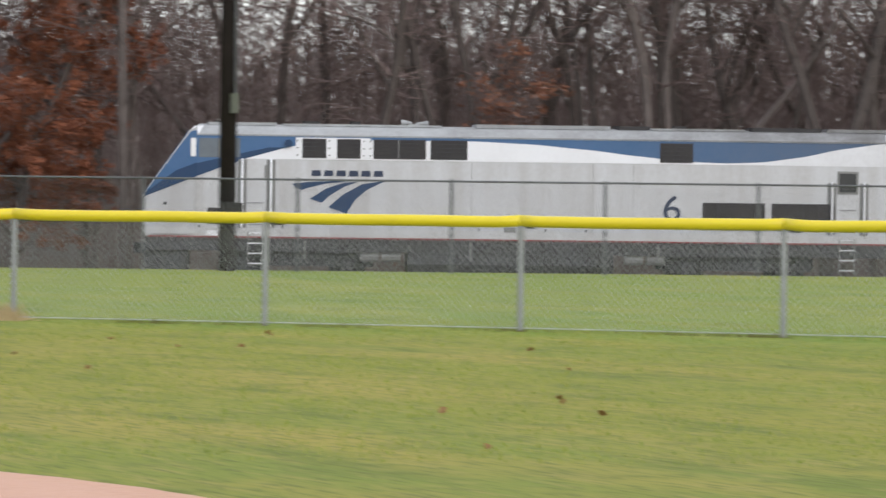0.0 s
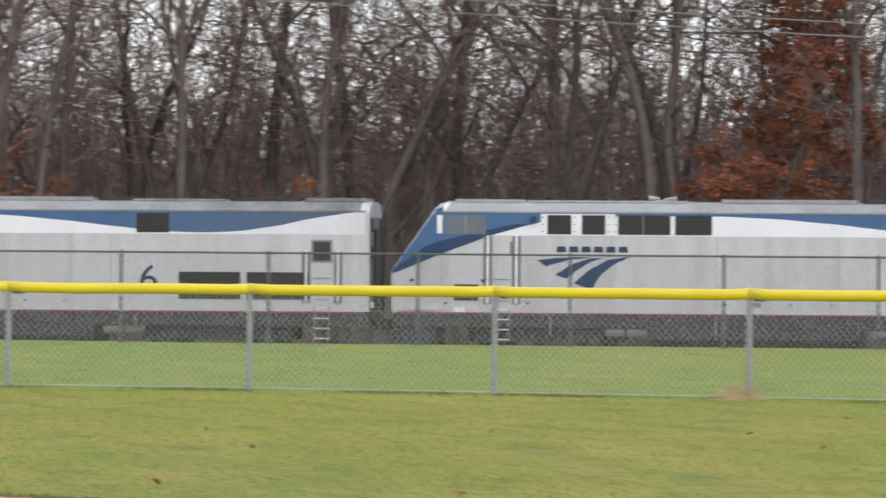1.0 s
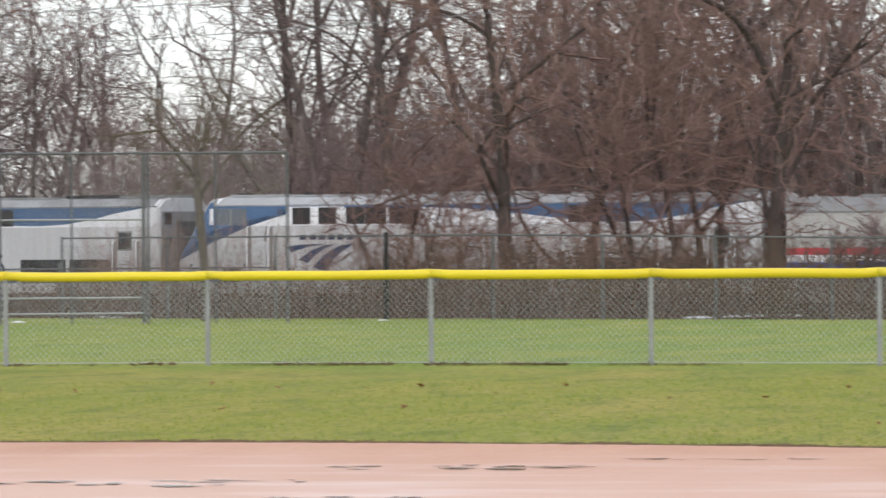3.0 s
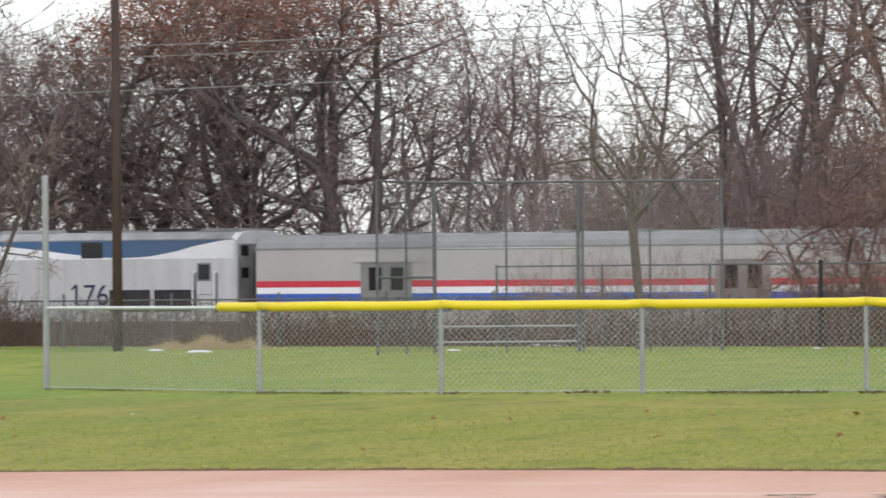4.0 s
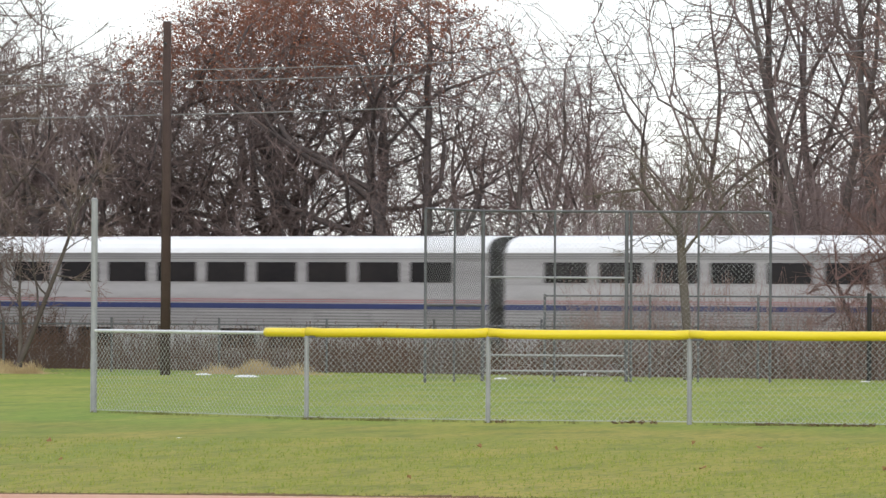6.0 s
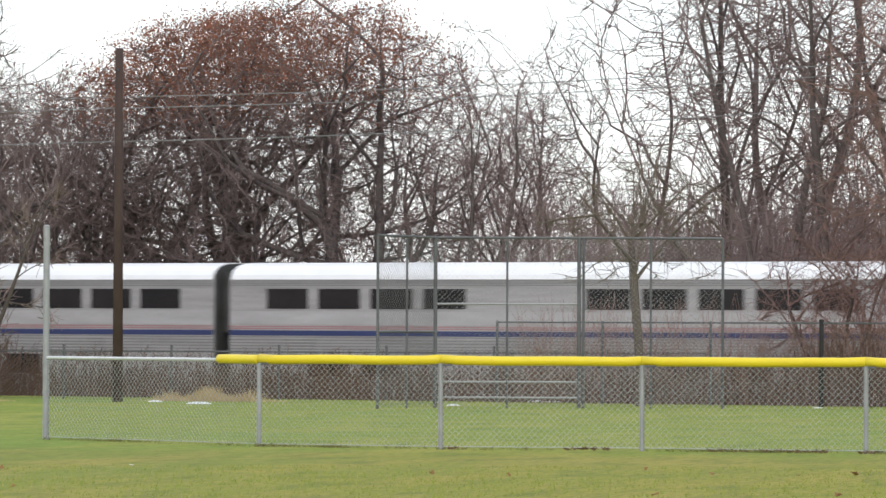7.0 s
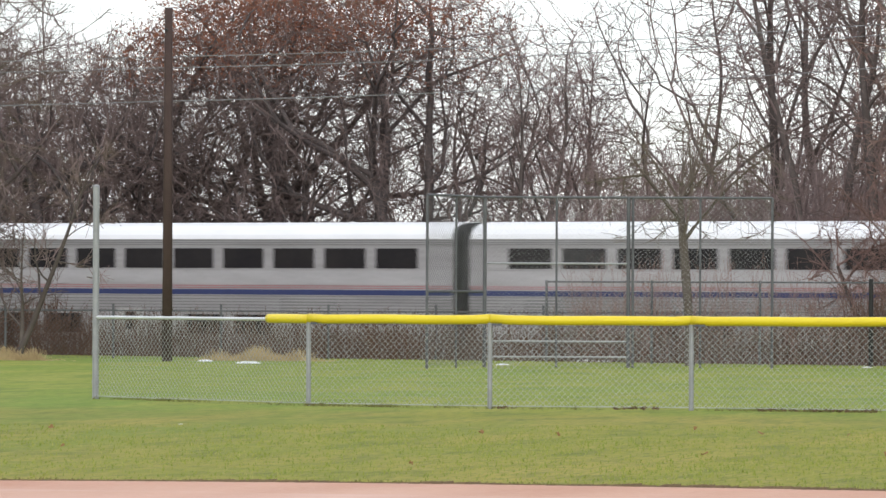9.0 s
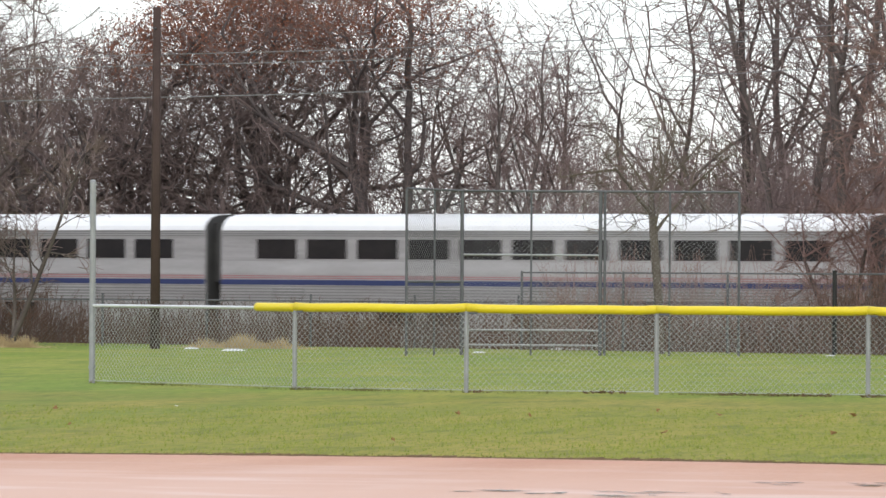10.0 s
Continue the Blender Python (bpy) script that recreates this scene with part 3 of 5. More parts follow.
# ---- scoreboard ----
def scoreboard():
    c = spot(-1443, 107)
    t = thing("scoreboard", "small green scoreboard with red sign on two ochre posts", "scoreboard", place=pose(c.x, c.y, -0.1, 0, 0, -math.degrees(bearing(-1443))))
    for x in (-0.86, 0.80):
        part("post", Mesh().box(x - 0.07, 0.0, -0.2, x + 0.07, 0.14, 3.05), SIGNPOST, t, "ochre painted wooden post")
    board = part("score_panel", Mesh().box(-0.78, -0.09, 1.98, 0.70, 0.0, 2.70), SIGNGREEN, t, "green panel with dark digit windows")
    for x in (-0.55, -0.04, 0.47):
        part("digit_window", Mesh().box(x - 0.16, -0.105, 2.06, x + 0.16, -0.091, 2.38), BULB, board)
    part("divider", Mesh().box(-0.78, -0.10, 2.695, 0.70, -0.02, 2.735), SIGNLETTER, t, "thin pale strip")
    sign = part("sign", Mesh().box(-0.80, -0.09, 2.73, 0.72, 0.0, 3.14), SIGNRED, t, "red sign with pale unreadable lettering")
    for x, w in ((-0.58, 0.34), (-0.12, 0.40), (0.26, 0.16), (0.50, 0.24)):
        part("lettering_bar", Mesh().box(x - w / 2, -0.104, 2.88, x + w / 2, -0.091, 3.0), SIGNLETTER, sign)
    part("top_beam", Mesh().box(-0.95, 0.0, 3.14, 0.87, 0.1, 3.2), SIGNPOST, t)


scoreboard()


# ---- the train; in each car x runs back from its front, y away from the field, z up from the rail ----
def extrude_x(section, x0, x1, m=None):
    """A solid with a constant section in y and z from x0 to x1."""
    return (m or Mesh()).prism([(x0, y, z) for y, z in section], (x1 - x0, 0, 0))


def strip(m, low, high, y):
    """A painted band on the near side between two lines of (x, z) points."""
    k = len(m.v)
    n = len(low)
    for yy in (y, y + 0.004):
        m.v += [(x, yy, z) for x, z in low] + [(x, yy, z) for x, z in high]
    for i in range(n - 1):
        m.f += [(k + i, k + i + 1, k + n + i + 1, k + n + i), (k + 2 * n + i + 1, k + 2 * n + i, k + 3 * n + i, k + 3 * n + i + 1)]
    return m


def decal(m, pts, y=-0.006):
    """A painted field on the near side: a thin plate proud of it, from (x, z) points."""
    return m.prism([(x, y, z) for x, z in pts], (0, 0.004, 0))


def bogie(parent, xc, wheelbase, mat):
    b = part("bogie", Mesh().box(xc - wheelbase / 2 - 0.7, 0.35, 0.45, xc + wheelbase / 2 + 0.7, 0.6, 0.85, 0.08)
             .box(xc - wheelbase / 2 - 0.7, 2.5, 0.45, xc + wheelbase / 2 + 0.7, 2.75, 0.85, 0.08), mat, parent)
    for dx in (-wheelbase / 2, wheelbase / 2):
        part("wheelset", Mesh().tube([(xc + dx, 0.72, 0.5), (xc + dx, 0.85, 0.5)], 0.5, 20).tube([(xc + dx, 2.25, 0.5), (xc + dx, 2.38, 0.5)], 0.5, 20)
             .tube([(xc + dx, 0.3, 0.5), (xc + dx, 2.8, 0.5)], 0.09, 8), mat, b)
        part("axle_box", Mesh().box(xc + dx - 0.2, 0.22, 0.35, xc + dx + 0.2, 0.36, 0.68, 0.04), mat, b)
        part("spring", Mesh().tube([(xc + dx + 0.35, 0.4, 0.55), (xc + dx + 0.35, 0.4, 1.0)], 0.1, 10), mat, b)
    return b


def text_mesh(word, size, stretch=1.0):
    """Lettering as a mesh in x and z, centred, facing the near side."""
    cu = bpy.data.curves.new("lettering", "FONT")
    cu.body, cu.size, cu.align_x, cu.extrude = word, size, "CENTER", 0.002
    ob = bpy.data.objects.new("lettering", cu)
    me = bpy.data.meshes.new_from_object(ob)
    for v in me.vertices:
        v.co = (v.co.x * stretch, -v.co.z - 0.008, v.co.y)
    bpy.data.objects.remove(ob)
    me.materials.append(LETTER)
    return me


def wave(x):
    """Height of the white wave's crest on the locomotive's side."""
    knots = ((2.75, 3.42), (3.6, 3.68), (4.5, 3.88), (5.5, 3.97), (9.0, 3.98), (10.5, 3.92), (12.0, 3.79), (13.5, 3.62), (14.6, 3.50), (15.8, 3.46), (16.8, 3.50), (17.8, 3.64), (19.0, 3.90), (20.1, 4.06))
    for (a, za), (b, zb) in zip(knots, knots[1:]):
        if x <= b:
            k = (x - a) / (b - a)
            return za + (zb - za) * (k * k * (3 - 2 * k) * 0.3 + k * 0.7)
    return knots[-1][1]


def locomotive(front, number, digits_at):
    t = thing("locomotive", "silver passenger diesel locomotive with blue and white upper band", "locomotive", "locomotives of the train")
    end = 20.45
    side = [(0, 1.27), (0, 4.06), (0.35, 4.3), (0.8, 4.37), (2.2, 4.37), (2.65, 4.3), (3.0, 4.06), (3.0, 1.27)]
    m = Mesh()
    # body behind the raked nose
    extrude_x(side, 1.45, end - 0.12, m)
    extrude_x([(0.03 + y * 0.98, z - (0.02 if z > 2 else 0)) for y, z in side], end - 0.12, end, m)
    body = part("body", m, SILVER, t, "silver grey body side")
    # nose: raked windscreen, upright chin, drawn in towards the front
    n = Mesh()
    prof = [(1.449, 1.24), (0.03, 1.24), (0.0, 1.4), (0.0, 2.40), (1.25, 4.20), (1.449, 4.30)]
    n.v = [(x, 0.0 + (0.28 * (1 - min(1, max(0, x) / 1.449))), z) for x, z in prof] + [(x, 3.0 - (0.28 * (1 - min(1, max(0, x) / 1.449))), z) for x, z in prof]
    k = len(prof)
    n.f = [tuple(range(k - 1, -1, -1)), tuple(range(k, 2 * k))] + [(i, (i + 1) % k, k + (i + 1) % k, k + i) for i in range(k)]
    nose = part("nose", n, SILVER, t)
    up = part("nose_hood", Mesh().prism([(-0.006, 0.29, 2.40), (-0.006, 2.71, 2.40), (0.0, 2.71, 2.43), (0.0, 0.29, 2.43)], (1.22, 0, 1.78)), BLUE, t, "blue raked nose")
    part("windscreen", Mesh().prism([(0.55, 0.5, 3.16), (0.55, 2.5, 3.16), (0.56, 2.5, 3.19), (0.56, 0.5, 3.19)], (0.55, 0, 0.84)), CABGLASS, t)
    # paint
    yn = lambda x: 0.28 * (1 - min(1, x / 1.449)) - 0.010
    nb = Mesh()
    for pts, in (([(0.03, 2.42), (1.27, 4.16), (1.449, 4.2), (1.449, 2.92), (0.03, 2.36)],),):
        nb.v = [(x, yn(x), z) for x, z in pts] + [(x, yn(x) + 0.004, z) for x, z in pts]
        q = len(pts)
        nb.f = [tuple(range(q)), tuple(range(2 * q - 1, q - 1, -1))] + [(i, i + q, (i + 1) % q + q, (i + 1) % q) for i in range(q)]
    part("nose_side_band", nb, BLUE, t, "blue paint")
    lo = Mesh()
    pts = [(0.03, 2.44), (0.9, 3.08), (1.449, 3.30), (1.449, 2.92), (0.03, 2.34)]
    lo.v = [(x, yn(x) - 0.005, z) for x, z in pts] + [(x, yn(x) - 0.001, z) for x, z in pts]
    q = len(pts)
    lo.f = [tuple(range(q)), tuple(range(2 * q - 1, q - 1, -1))] + [(i, i + q, (i + 1) % q + q, (i + 1) % q) for i in range(q)]
    part("nose_dark_band", lo, NAVY, t, "dark blue paint")
    decalm = decal(Mesh(), [(1.449, 2.92), (2.75, 3.42), (3.85, 3.74), (3.4, 3.74), (2.6, 3.56), (1.449, 3.28)], -0.012)
    part("dark_band", decalm, NAVY, t, "dark blue paint")
    xs = [2.75 + i * (20.1 - 2.75) / 50 for i in range(51)]
    crest = [(x, wave(x)) for x in xs]
    low = [(1.449, 2.95)] + crest + [(20.33, 4.045)]
    upper = strip(Mesh(), low, [(x, 4.055) for x, z in low], -0.006)
    part("blue_band", upper, BLUE, t, "blue upper paint band")
    low = crest + [(20.33, 4.05)]
    whitew = strip(Mesh(), [(x, 3.42) for x, z in low], [(x, max(z, 3.421)) for x, z in low], -0.007)
    part("white_wave", whitew, WHITEPAINT, t, "white painted wave")
    part("gutter", Mesh().box(1.5, -0.02, 4.06, 20.35, 0.02, 4.10), LOCOROOF, t)
    part("roof", Mesh().prism([(1.5, y, z) for y, z in ((0.02, 4.085), (0.36, 4.32), (0.8, 4.385), (2.2, 4.385), (2.64, 4.32), (2.98, 4.085))], (18.7, 0, 0)), LOCOROOF, t, "weathered grey roof")
    # roof panels, hatches and fans
    for a, b, h in ((1.7, 3.6, 0.05), (3.75, 8.1, 0.03), (9.0, 12.7, 0.075), (13.8, 16.4, 0.03), (18.6, 20.3, 0.07)):
        part("roof_hatch", Mesh().box(a, 0.55, 4.36, b, 2.45, 4.385 + h, 0.05), LOCOROOF, t)
    for a, b in ((12.85, 13.8), (16.5, 18.5)):
        part("roof_fan", Mesh().box(a, 0.6, 4.36, b, 2.4, 4.47, 0.1), GRILLE, t, "black cooling fan")
    part("cab_roof_edge", Mesh().prism([(1.24, 0.06, 4.16), (1.5, 0.02, 4.10), (1.62, 0.30, 4.33), (1.36, 0.34, 4.31)], (0, 2.3, 0.03)), WHITEPAINT, t, "white roof edge above the windscreen")
    part("window_mullion", Mesh().box(2.04, -0.024, 3.45, 2.09, -0.014, 3.98), DOORGREY, t)
    part("mirror", Mesh().tube([(3.92, -0.02, 3.86), (3.92, -0.12, 3.86)], 0.11, 12), NAVY, t, "round dark blue cover")
    for x in (4.12, 4.98, 5.92, 6.10):
        for z in (3.52, 3.72, 3.92):
            part("bolt", Mesh().box(x + 0.03, -0.022, z, x + 0.07, -0.012, z + 0.04), DOORGREY, t)
    part("mullion", Mesh().box(6.90, -0.038, 3.47, 6.93, -0.020, 3.99), DOORGREY, t)
    for x, w, h in ((1.9, 0.35, 0.04), (4.3, 0.5, 0.05), (5.6, 0.3, 0.06), (10.2, 0.5, 0.03), (14.4, 0.4, 0.05)):
        part("roof_fitting", Mesh().box(x, 0.7, 4.40, x + w, 1.1, 4.44 + h, 0.03), GRILLE, t, "small dark roof fitting")
    for x in (0.55, 2.5):
        part("lifting_lug", Mesh().box(x, -0.03, 2.12, x + 0.10, 0.02, 2.20), UNDER, t)
    for x in (4.4, 8.9, 14.0):
        part("drain_pipe", Mesh().tube([(x, 0.0, 1.15), (x, -0.05, 1.05), (x, -0.05, 0.65)], 0.03, 6), DOORGREY, t)
    for x in (5.9, 6.5, 13.1, 13.7):
        part("air_tank", Mesh().tube([(x, 0.25, 0.75), (x + 0.5, 0.25, 0.75)], 0.16, 10), DOORGREY, t, "grey air tank")
    horn = part("horn", Mesh().tube([(7.3, 1.0, 4.48), (7.0, 1.0, 4.5)], [0.03, 0.08], 10).tube([(7.4, 1.2, 4.46), (7.75, 1.2, 4.48)], [0.03, 0.08], 10).box(7.2, 0.9, 4.37, 7.5, 1.3, 4.45), LOCOROOF, t)
    # cab window, number board, vents
    part("cab_window", decal(Mesh(), [(1.5, 3.45), (2.62, 3.45), (2.62, 3.98), (1.5, 3.98)], -0.013), CABGLASS, t, "grey side window")
    part("number_board", decal(Mesh(), [(1.28, 3.47), (1.43, 3.47), (1.43, 3.98), (1.28, 3.98)], -0.005), LAMPWHITE, t, "white number board")
    part("vent_surround", decal(Mesh(), [(4.12, 3.43), (6.15, 3.43), (6.15, 4.03), (4.12, 4.03)], -0.012), WHITEPAINT, t)
    for a, b in ((4.3, 4.95), (5.24, 5.88), (6.23, 7.65), (7.78, 8.78), (14.02, 14.92)):
        v = part("vent", Mesh().box(a, -0.02, 3.46, b, 0.03, 4.0), GRILLE, t, "black louvred vent")
        for z in (3.55, 3.66, 3.77, 3.88):
            part("slat", Mesh().box(a + 0.02, -0.035, z, b - 0.02, -0.021, z + 0.02), UNDER, v)
    for a, b in ((15.2, 16.9), (17.08, 18.8)):
        v = part("radiator_grille", Mesh().box(a, -0.02, 1.60, b, 0.03, 2.36), GRILLE, t, "large dark grille")
        for i in range(1, 4):
            x = a + (b - a) * i / 4
            part("bar", Mesh().box(x - 0.012, -0.032, 1.61, x + 0.012, -0.021, 2.35), UNDER, v)
    # doors, handrails, ladders
    rear = part("rear_door", Mesh().box(18.85, -0.012, 1.45, 19.5, 0.02, 3.3), SILVER, t)
    part("door_window", Mesh().box(18.92, -0.030, 2.7, 19.38, -0.013, 3.22, 0.0), DARKGLASS, rear, "dark door window")
    part("window_frame", Mesh().box(18.86, -0.020, 2.64, 19.44, -0.012, 3.28), DOORGREY, rear)
    fdoor = part("cab_door", Mesh().box(2.85, -0.012, 1.45, 3.45, 0.02, 3.3), SILVER, t)
    part("grab_plate", Mesh().box(3.28, -0.026, 2.9, 3.4, -0.013, 3.25), DOORGREY, fdoor)
    for x in (2.68, 3.46, 18.72, 19.6):
        top = 3.4 if x < 10 else 2.95
        part("handrail", Mesh().tube([(x, 0.0, 1.5), (x, -0.09, 1.55), (x, -0.09, top - 0.06), (x, 0.0, top)], 0.035, 8), WHITEPAINT, t, "pale steel handrail")
        part("rail_plate", Mesh().box(x - 0.12, -0.013, 1.5, x + 0.12, -0.004, top), DOORGREY, t)
    for xc in (3.06, 19.15):
        lad = part("step_ladder", Mesh().box(xc - 0.22, -0.03, 0.45, xc - 0.19, 0.1, 1.4).box(xc + 0.19, -0.03, 0.45, xc + 0.22, 0.1, 1.4), DOORGREY, t)
        for z in (0.5, 0.78, 1.06, 1.34):
            part("rung", Mesh().box(xc - 0.2, -0.04, z, xc + 0.2, 0.08, z + 0.035), WHITEPAINT, lad)
        for z in (1.6, 1.9, 2.2):
            part("grab_iron", Mesh().tube([(xc - 0.2, -0.03, z), (xc + 0.2, -0.03, z)], 0.014, 6), DOORGREY, lad)
    part("cab_vent", Mesh().box(1.75, -0.016, 1.60, 2.42, 0.01, 2.05), GRILLE, t)
    part("white_placard", Mesh().box(1.75, -0.014, 1.28, 2.05, 0.0, 1.42), WHITEPAINT, t)
    part("fuel_filler", Mesh().box(9.8, -0.03, 1.46, 10.12, 0.0, 1.60), DOORGREY, t, "small grey filler cover")
    for x in (9.1, 10.9, 12.0, 1.5, 3.75):
        part("rivet_plate", Mesh().box(x, -0.014, 1.5, x + 0.06, 0, 1.56), UNDER, t)
    for x in (8.9, 12.2, 13.3):
        part("panel_joint", Mesh().box(x, -0.004, 1.35, x + 0.012, 0.0, 3.4), DOORGREY, t)
    # lower red line and skirt
    part("skirt_panel", Mesh().box(0.12, -0.004, 1.32, end - 0.13, 0.0, 1.50), SILVER, t)
    part("red_line", Mesh().box(0.14, -0.012, 1.225, end - 0.13, 0.05, 1.268), REDLINE, t, "thin red line")
    part("underframe", Mesh().box(0.05, 0.03, 0.86, end - 0.02, 2.97, 1.222, 0.05), UNDER, t)
    part("fuel_tank", Mesh().prism([(7.2, y, z) for y, z in ((0.08, 0.98), (0.05, 0.55), (0.35, 0.25), (2.65, 0.25), (2.95, 0.55), (2.92, 0.98))], (5.6, 0, 0)), UNDER, t, "dark grey fuel tank")
    part("pilot", Mesh().prism([(0.05, 0.2, 0.2), (1.25, 0.1, 0.2), (1.25, 0.1, 0.95), (0.0, 0.25, 0.95)], (0, 2.6, 0)), UNDER, t)
    bogie(t, 4.2, 2.75, UNDER)
    bogie(t, 16.2, 2.75, UNDER)
    for x0, x1 in ((-0.28, 0.05), (end - 0.02, end + 0.28)):
        part("coupler", Mesh().box(x0, 1.35, 0.75, x1, 1.65, 1.05, 0.03), UNDER, t)
    # the flat rear end with its windows and passage door
    part("end_plate", Mesh().box(end, 0.12, 1.3, end + 0.012, 2.88, 3.92), LOCOROOF, t, "sooty grey end plate")
    part("end_door", Mesh().box(end, 1.1, 1.4, end + 0.03, 1.9, 3.4), DOORGREY, t)
    for y in (0.28, 2.3):
        for z in (2.75, 3.5):
            part("end_window", Mesh().box(end, y, z, end + 0.02, y + 0.42, z + 0.36), WINDOW, t)
    part("end_diaphragm", Mesh().box(end + 0.03, 0.95, 1.3, end + 0.2, 2.05, 3.6, 0.05), DIAPHRAGM, t)
    # brake hoses and jumper cables between the units
    for y, z0, sag, r in ((0.5, 1.25, 0.45, 0.035), (0.8, 1.2, 0.6, 0.03), (1.05, 1.15, 0.4, 0.03), (2.2, 1.2, 0.55, 0.03)):
        part("hose", Mesh().tube([(end + 0.02, y, z0), (end + 0.18, y, z0 - sag * 0.5), (end + 0.30, y + 0.04, z0 - sag), (end + 0.40, y + 0.06, z0 - sag * 0.7)], r, 7), DOORGREY if y == 0.8 else DIAPHRAGM, t)
    part("marker_light", Mesh().tube([(end + 0.02, 0.35, 1.45), (end + 0.09, 0.35, 1.45)], 0.09, 10), LAMPWHITE, t)
    # name and emblem
    for i in range(6):
        x = 4.55 + 0.337 * i
        part("lettering_bar", decal(Mesh(), [(x, 2.965), (x + 0.27, 2.965), (x + 0.25, 3.125), (x + 0.02, 3.125)], -0.010), LETTER, t, "dark blue block")
    for sw in (((4.02, 2.74), (4.50, 2.80), (5.10, 2.83), (5.60, 2.82), (4.95, 2.76), (4.42, 2.62), (4.28, 2.56)),
               ((4.52, 2.33), (4.95, 2.62), (5.45, 2.79), (5.85, 2.82), (5.45, 2.68), (5.05, 2.42), (4.84, 2.22)),
               ((5.02, 2.10), (5.42, 2.46), (5.95, 2.76), (6.60, 2.86), (6.10, 2.62), (5.75, 2.32), (5.52, 1.93))):
        part("emblem_stripe", decal(Mesh(), sw, -0.010), NAVY, t, "dark blue emblem stripe")
    w = part("number", text_mesh(number, 1.03, 1.08), LETTER, t, "dark fleet number")
    w.location = (digits_at, 0, 1.84)
    if number[0] == "1":
        x = min(v.co.x for v in w.data.vertices)
        part("digit_flag", Mesh().prism([(x - 0.17, -0.011, 0.50), (x - 0.17, -0.011, 0.58), (x + 0.03, -0.011, 0.735), (x + 0.03, -0.011, 0.63)], (0, 0.005, 0)), LETTER, w)
    t.scale = (1, 1, 0.977)
    return t


def baggage_car():
    t = thing("baggage_car", "pale silver baggage car with red, white and blue stripes", "railway car")
    end = 25.3
    sec = [(0, 0.95), (0, 3.62), (0.12, 3.80), (0.6, 4.0), (1.5, 4.08), (2.4, 4.0), (2.88, 3.80), (3.0, 3.62), (3.0, 0.95)]
    part("body", extrude_x(sec, 0.0, end), BAGSIDE, t, "pale silver side")
    roof = [(-0.015, 3.60), (-0.015, 3.66), (0.11, 3.83), (0.6, 4.03), (1.5, 4.11), (2.4, 4.03), (2.89, 3.83), (3.015, 3.66), (3.015, 3.60)]
    part("roof", extrude_x(roof, -0.03, end + 0.03), BAGROOF, t, "grey ribbed roof")
    for z0, z1, mat, label in ((2.36, 2.57, BAGRED, "bright red stripe"), (2.15, 2.355, WHITEPAINT, "white stripe"), (1.90, 2.145, BAGBLUE, "bright blue stripe")):
        part("stripe", Mesh().box(0.02, -0.006, z0, end - 0.02, 0.0, z1), mat, t, label)
    for a in (4.2, 17.6):
        d = part("door", Mesh().box(a, -0.03, 1.25, a + 2.0, 0.0, 3.16), DOORGREY, t, "grey double loading door")
        part("door_track", Mesh().box(a - 0.3, -0.05, 3.17, a + 2.3, 0.0, 3.25), BAGSIDE, t)
        for x in (a + 0.38, a + 1.24):
            part("door_window", Mesh().box(x - 0.05, -0.042, 2.25, x + 0.45, -0.031, 3.0), WINDOW, d, "dark narrow window")
    part("underframe", Mesh().box(0.3, 0.1, 0.7, end - 0.3, 2.9, 1.0, 0.05), UNDER, t)
    part("equipment_box", Mesh().box(8.5, 0.15, 0.35, 14.5, 0.9, 0.72, 0.04), UNDER, t)
    part("end_wall", Mesh().box(end, 0.06, 1.0, end + 0.06, 2.94, 3.75), DIAPHRAGM, t, "dark end wall")
    for x in range(2, 25, 3):
        part("roof_vent", Mesh().box(x, 0.9, 4.0, x + 0.7, 2.1, 4.16, 0.05), BAGROOF, t)
    bogie(t, 3.0, 2.6, UNDER)
    bogie(t, end - 3.0, 2.6, UNDER)
    for x0, x1 in ((-0.3, 0.0), (end, end + 0.32)):
        part("diaphragm", Mesh().box(x0, 0.85, 1.0, x1, 2.15, 3.6, 0.08), DIAPHRAGM, t)
    return t


